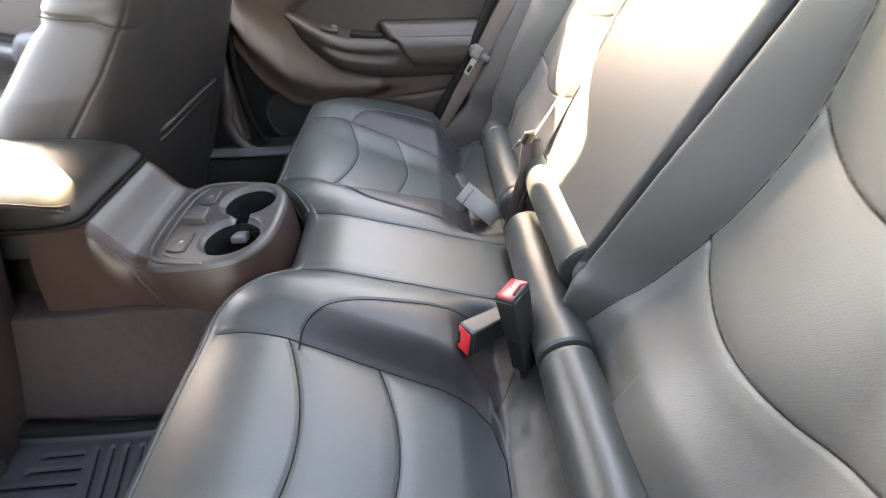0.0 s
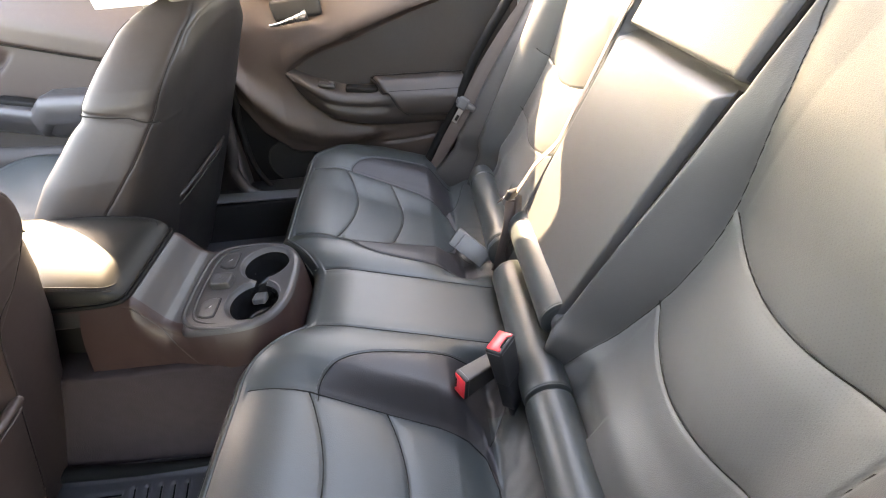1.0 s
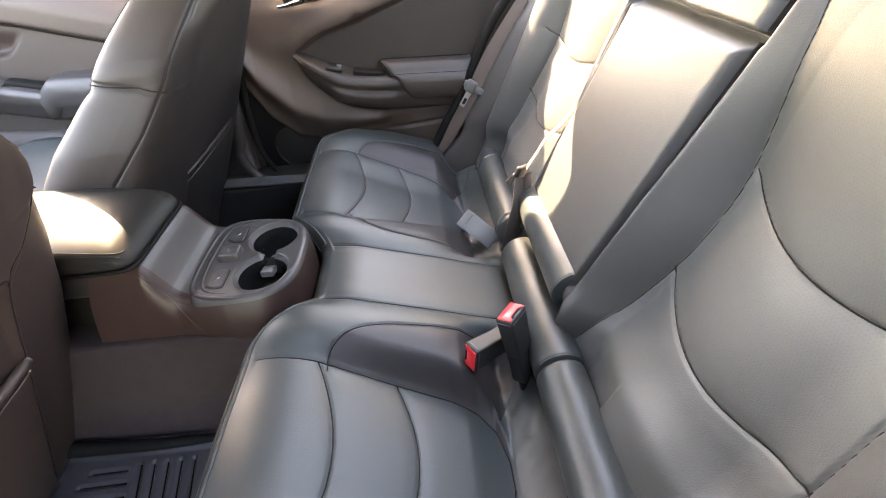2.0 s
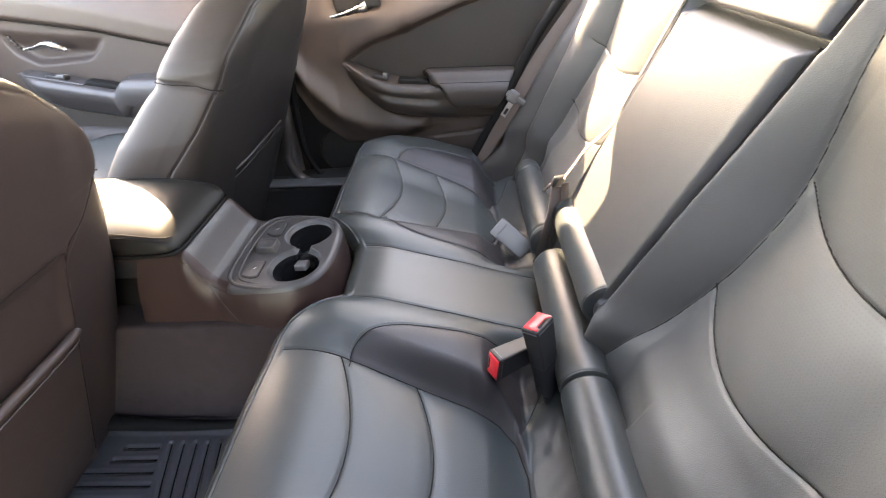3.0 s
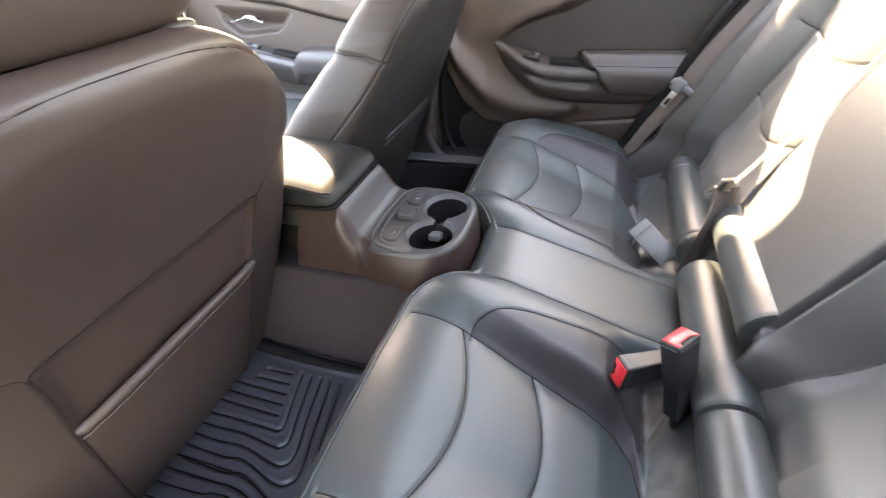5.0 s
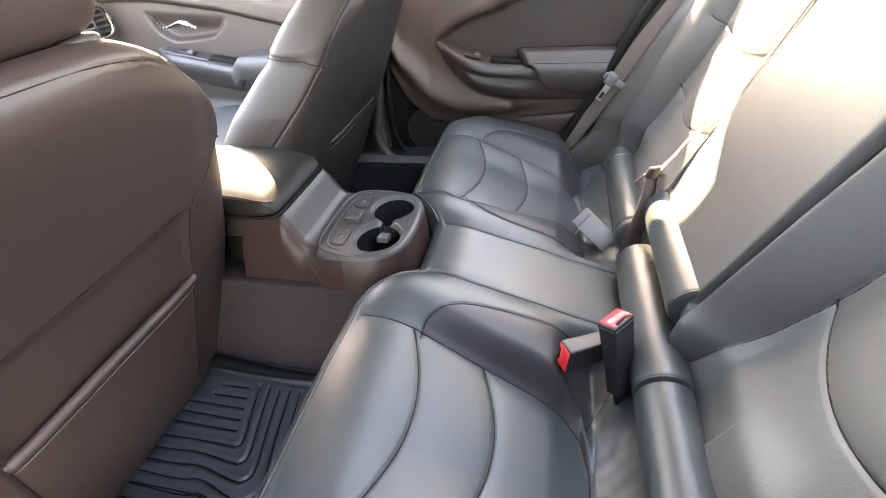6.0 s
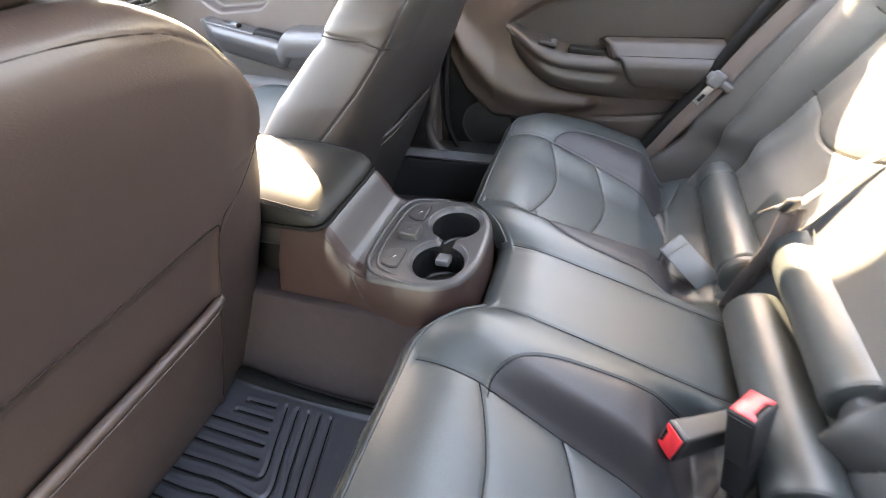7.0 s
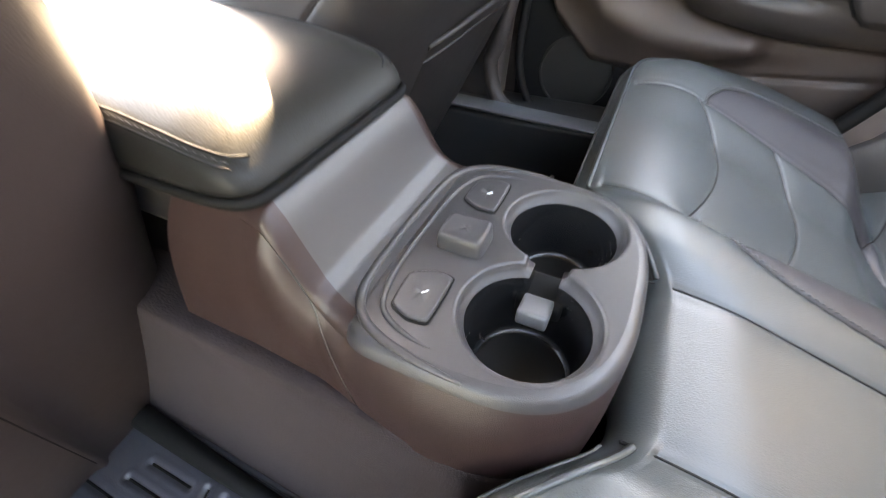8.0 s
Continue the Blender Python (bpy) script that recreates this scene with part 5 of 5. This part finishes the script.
    rows = [[(x, 0.712, 0.46 - 0.07 * (x + 1.3)), (x, 0.680, 0.45 - 0.07 * (x + 1.3)), (x, 0.668, 0.40 - 0.05 * (x + 1.3)), (x, 0.672, 0.30), (x, 0.70, 0.20)] for x in xs]
    part("door_pocket", (np.array(rows).reshape(-1, 3), grid(60, 5), DOOR_GREY), door)
    return door


front_door()

# pillar, sills and seals
tagged(part("b_pillar_1", (*box(-0.60, 0.712, 0.62, 0.11, 0.07, 1.0, 0.02, 3, pose(0, 0, 0, 0, 4, 0)), PLASTIC)), "dark trim of the pillar between the doors", "pillar", kind="structure")
sill = empty("sill_1", "dark door sill with a grey scuff plate", "door sill", kind="structure", at=(-0.5, 0.62, 0.1))
part("sill_body", (*box(-0.50, 0.650, 0.155, 1.05, 0.14, 0.17, 0.012, 3), PLASTIC_DARK), sill)
part("scuff_plate", (*box(-0.42, 0.600, 0.246, 0.46, 0.05, 0.006, 0.002, 2, pose(0, 0, 0, 0, 2, 0)), GREY_PLASTIC), sill, "grey scuff plate")
slab("sill_2", -1.6, 0.1, -0.74, -0.60, 0.05, 0.22, PLASTIC_DARK, "black door sill", "door sill")


# ---- dashboard corner with an air vent ----
def dashboard():
    dash = empty("dashboard", "dark dashboard end with a chrome ringed air vent", "dashboard", at=(-1.65, 0.2, 0.4))
    rows = []
    for y in np.linspace(-0.66, 0.66, 40):
        rows.append([(-2.05, y, 0.86), (-1.80, y, 0.86), (-1.68, y, 0.84), (-1.63, y, 0.80), (-1.60, y, 0.72), (-1.61, y, 0.64), (-1.66, y, 0.56), (-1.72, y, 0.44), (-1.85, y, 0.30)])
    part("dash_top", (np.array(rows).reshape(-1, 3), grid(40, 9), PLASTIC), dash)
    th = np.linspace(0, 2 * np.pi, 48, endpoint=False)
    ring = [(-1.478 + 0.006 * math.sin(a), 0.622 + 0.064 * math.copysign(abs(math.cos(a)) ** 0.6, math.cos(a)), 0.735 + 0.050 * math.copysign(abs(math.sin(a)) ** 0.6, math.sin(a))) for a in th]
    vent = part("air_vent", (*box(-1.555, 0.622, 0.735, 0.135, 0.124, 0.096, 0.014, 3), VENT), dash, "black air vent")
    part("vent_ring", (*tube(ring, 0.0065, 10, True), CHROME), vent, "chrome vent ring")
    for k in range(5):
        part("vent_slat", (*box(-1.484, 0.622, 0.703 + 0.016 * k, 0.010, 0.108, 0.004, 0.001, 1, pose(0, 0, 0, 0, 18, 0)), PLASTIC), vent)
    part("vent_post", (*box(-1.482, 0.626, 0.735, 0.010, 0.006, 0.082, 0.001, 1), PLASTIC), vent)
    return dash


dashboard()


# ---- seat belts and buckles ----
def buckle(m, label, lid=RED, h=0.080, sleeve=0.044):
    """A belt buckle, its slot face at local +z, its strap towards -z."""
    thing = empty("belt_buckle", label, "belt buckle", group="belt buckles")
    thing.matrix_world = m
    hw, hd = 0.0242, 0.0150

    def put(name, vf, mat, lab=""):
        o = new(name, mesh_of(name, *vf, mat))
        o.parent = thing
        if lab:
            o["label"] = lab
        return o
    def tapered(vf, k):
        v, f = vf
        return [(x * (k + (1 - k) * zz / h), y * (k + (1 - k) * zz / h), zz) for x, y, zz in v], f
    put("buckle_body", tapered(box(0, 0, h / 2, hw * 2, hd * 2, h, 0.0045, 4), 0.86), PLASTIC_DARK if lid is RED else SILVER_GREY)
    put("buckle_rim", tube([(x * (hw - 0.0004), y * (hd - 0.0004), h - 0.0065) for x, y in ((-1, -0.8), (-0.86, -1), (0.86, -1), (1, -0.8), (1, 0.8), (0.86, 1), (-0.86, 1), (-1, 0.8))], 0.0008, 6, True), GREY_PLASTIC)
    if lid is RED:
        # a red plate cut out at one side for the tongue's slot
        w2, d0, d1, c = hw - 0.0030, -hd + 0.0030, hd - 0.0026, hw * 0.50
        shape = [(-w2, d0), (-c - 0.004, d0), (-c, d0 + 0.0052), (c, d0 + 0.0052), (c + 0.004, d0), (w2, d0), (w2, d1), (-w2, d1)]
        v = [(x, y, zz) for zz in (h - 0.002, h + 0.0012) for x, y in shape] + [(x * 0.95, y * 0.93 + 0.0002, h + 0.0020) for x, y in shape]
        f = [(i + 8 * k, (i + 1) % 8 + 8 * k, (i + 1) % 8 + 8 * k + 8, i + 8 * k + 8) for k in (0, 1) for i in range(8)] + [(16, 17, 18, 23), (18, 19, 22, 23), (19, 20, 21, 22)]
        put("release_button", (v, f), RED, "red release button")
        put("tongue_slot", box(0, d0 + 0.0024, h, c * 2, 0.0046, 0.0008, 0.0003, 1), SEAL_AND_SHADE)
        put("slot_edge", box(0, d0 + 0.0006, h + 0.0004, c * 1.7, 0.0008, 0.001, 0.0003, 1), GREY_PLASTIC)
    else:
        put("release_button", box(0, -0.003, h, hw * 2 - 0.012, hd * 1.1, 0.003, 0.0012, 2), PLASTIC_DARK, "dark release button")
        put("back_cover", box(0, hd + 0.0004, h * 0.42, hw * 2 - 0.003, 0.003, h * 0.74, 0.0014, 2), SILVER_GREY, "silver-grey back cover")
        put("back_step", box(0, hd + 0.0002, h * 0.90, hw * 2 - 0.003, 0.005, h * 0.18, 0.0020, 3), SILVER_GREY)
        put("buckle_boot", box(0, 0, -0.022, hw * 2.0, hd * 1.9, 0.05, 0.006, 3), LEATHER, "black soft buckle boot")
    if lid is RED:
        put("buckle_sleeve", box(0, 0, 0.004 - sleeve / 2, hw * 1.72, hd * 1.70, sleeve, 0.004, 3), PLASTIC_DARK, "black plastic sleeve")
    put("buckle_strap", box(0, 0, -sleeve - 0.004, hw * 1.5, 0.008, 0.03, 0.003, 2), PLASTIC_DARK)
    return thing


def axes(origin, zdir, xdir):
    z = Vector(zdir).normalized()
    x = Vector(xdir)
    x = (x - z * x.dot(z)).normalized()
    y = z.cross(x)
    m = Matrix((x, y, z)).transposed().to_4x4()
    m.translation = origin
    return m


buckle(axes((0.106, -0.146, 0.3145), (-0.80, -0.50, 0.12), (0.05, 0.0, -1.0)), "black belt buckle with a red button lying on the cushion", sleeve=0.016)
buckle(axes((0.122, -0.1765, 0.315), (-0.167, 0.219, 0.96), (0.63, 0.77, 0)), "upright black belt buckle with a red button", sleeve=0.060)
buckle(axes((0.150, 0.194, 0.241), (-0.0705, 0.049, 0.0465), (-0.039, -0.005, -0.017)), "grey-backed belt buckle lying on the cushion", GREY_PLASTIC, 0.105)


def oriented(origin, zdir, xdir, sx, sy, sz, bevel=0.002):
    """A bevelled block turned to its own axes."""
    return box(0, 0, 0, sx, sy, sz, bevel, 3, axes(origin, zdir, xdir))


def centre_belt():
    thing = empty("seat_belt", "grey-black centre seat belt hanging before the backrest", "seat belt", group="seat belts", at=(0.2, 0.15, 0.3))
    lie = [(float(back_plane(z) - back_relief(np.array(0.154), np.array(z))) - 0.0018, 0.162, z) for z in (0.90, 0.84, 0.78, 0.72, 0.66, 0.60, 0.56)]
    p = smooth_path(lie + [(0.240, 0.162, 0.520), (0.222, 0.160, 0.490), (0.204, 0.158, 0.462)], 60)
    part("webbing", (*ribbon(p, 0.028, (0.22, 0.93, -0.20)), BELT), thing)
    q = smooth_path([(0.194, 0.150, 0.446), (0.187, 0.134, 0.404), (0.179, 0.130, 0.368), (0.171, 0.130, 0.328), (0.167, 0.132, 0.285), (0.168, 0.134, 0.25)], 40)
    part("webbing", (*ribbon(q, 0.036, (0.80, 0.42, 0.22)), BELT), thing)
    r_ = smooth_path([(0.205, 0.150, 0.455), (0.204, 0.139, 0.41), (0.196, 0.137, 0.36), (0.186, 0.137, 0.32), (0.190, 0.137, 0.28)], 30)
    part("webbing", (*ribbon(r_, 0.016, (0.70, 0.39, 0.16)), BELT), thing)
    plate = part("latch_plate", (*oriented((0.193, 0.158, 0.455), (0.35, 0.0, 0.94), (0.6, 0.6, -0.3), 0.036, 0.012, 0.024, 0.005), PLASTIC_DARK), thing, "black latch plate")
    part("tongue", (*oriented((0.178, 0.176, 0.434), (0.30, -0.55, 0.77), (0.7, 0.5, 0.1), 0.017, 0.003, 0.034, 0.001), STEEL), plate, "steel tongue")
    part("tongue_slot", (*oriented((0.176, 0.1775, 0.431), (0.30, -0.55, 0.77), (0.7, 0.5, 0.1), 0.009, 0.0040, 0.012, 0.001), SEAL_AND_SHADE), plate)
    return thing


def side_belt():
    thing = empty("seat_belt", "grey-brown seat belt along the side bolster", "seat belt", group="seat belts", at=(0.1, 0.62, 0.28))
    p = smooth_path([(0.030, 0.628, 0.262), (0.062, 0.625, 0.316), (0.100, 0.622, 0.378), (0.156, 0.618, 0.458), (0.190, 0.618, 0.522), (0.229, 0.617, 0.586), (0.270, 0.615, 0.645), (0.318, 0.612, 0.708), (0.40, 0.61, 0.81)], 80)
    part("webbing", (*ribbon(p, 0.046, (-0.79, 0.25, 0.51)), BELT), thing)
    t, a = (0.52, -0.02, 0.85), (-0.79, 0.25, 0.51)
    plate = part("latch_plate", (*oriented((0.155, 0.606, 0.476), t, a, 0.062, 0.014, 0.018, 0.006), GREY_PLASTIC), thing, "grey latch plate")
    part("latch_boss", (*oriented((0.146, 0.604, 0.482), t, a, 0.030, 0.016, 0.034, 0.007), GREY_PLASTIC), plate)
    part("tongue", (*oriented((0.130, 0.607, 0.446), t, a, 0.016, 0.003, 0.046, 0.001), STEEL), plate, "steel tongue")
    part("tongue_slot", (*oriented((0.127, 0.6055, 0.440), t, a, 0.008, 0.003, 0.018, 0.001), SEAL_AND_SHADE), plate)
    return thing


centre_belt()
side_belt()
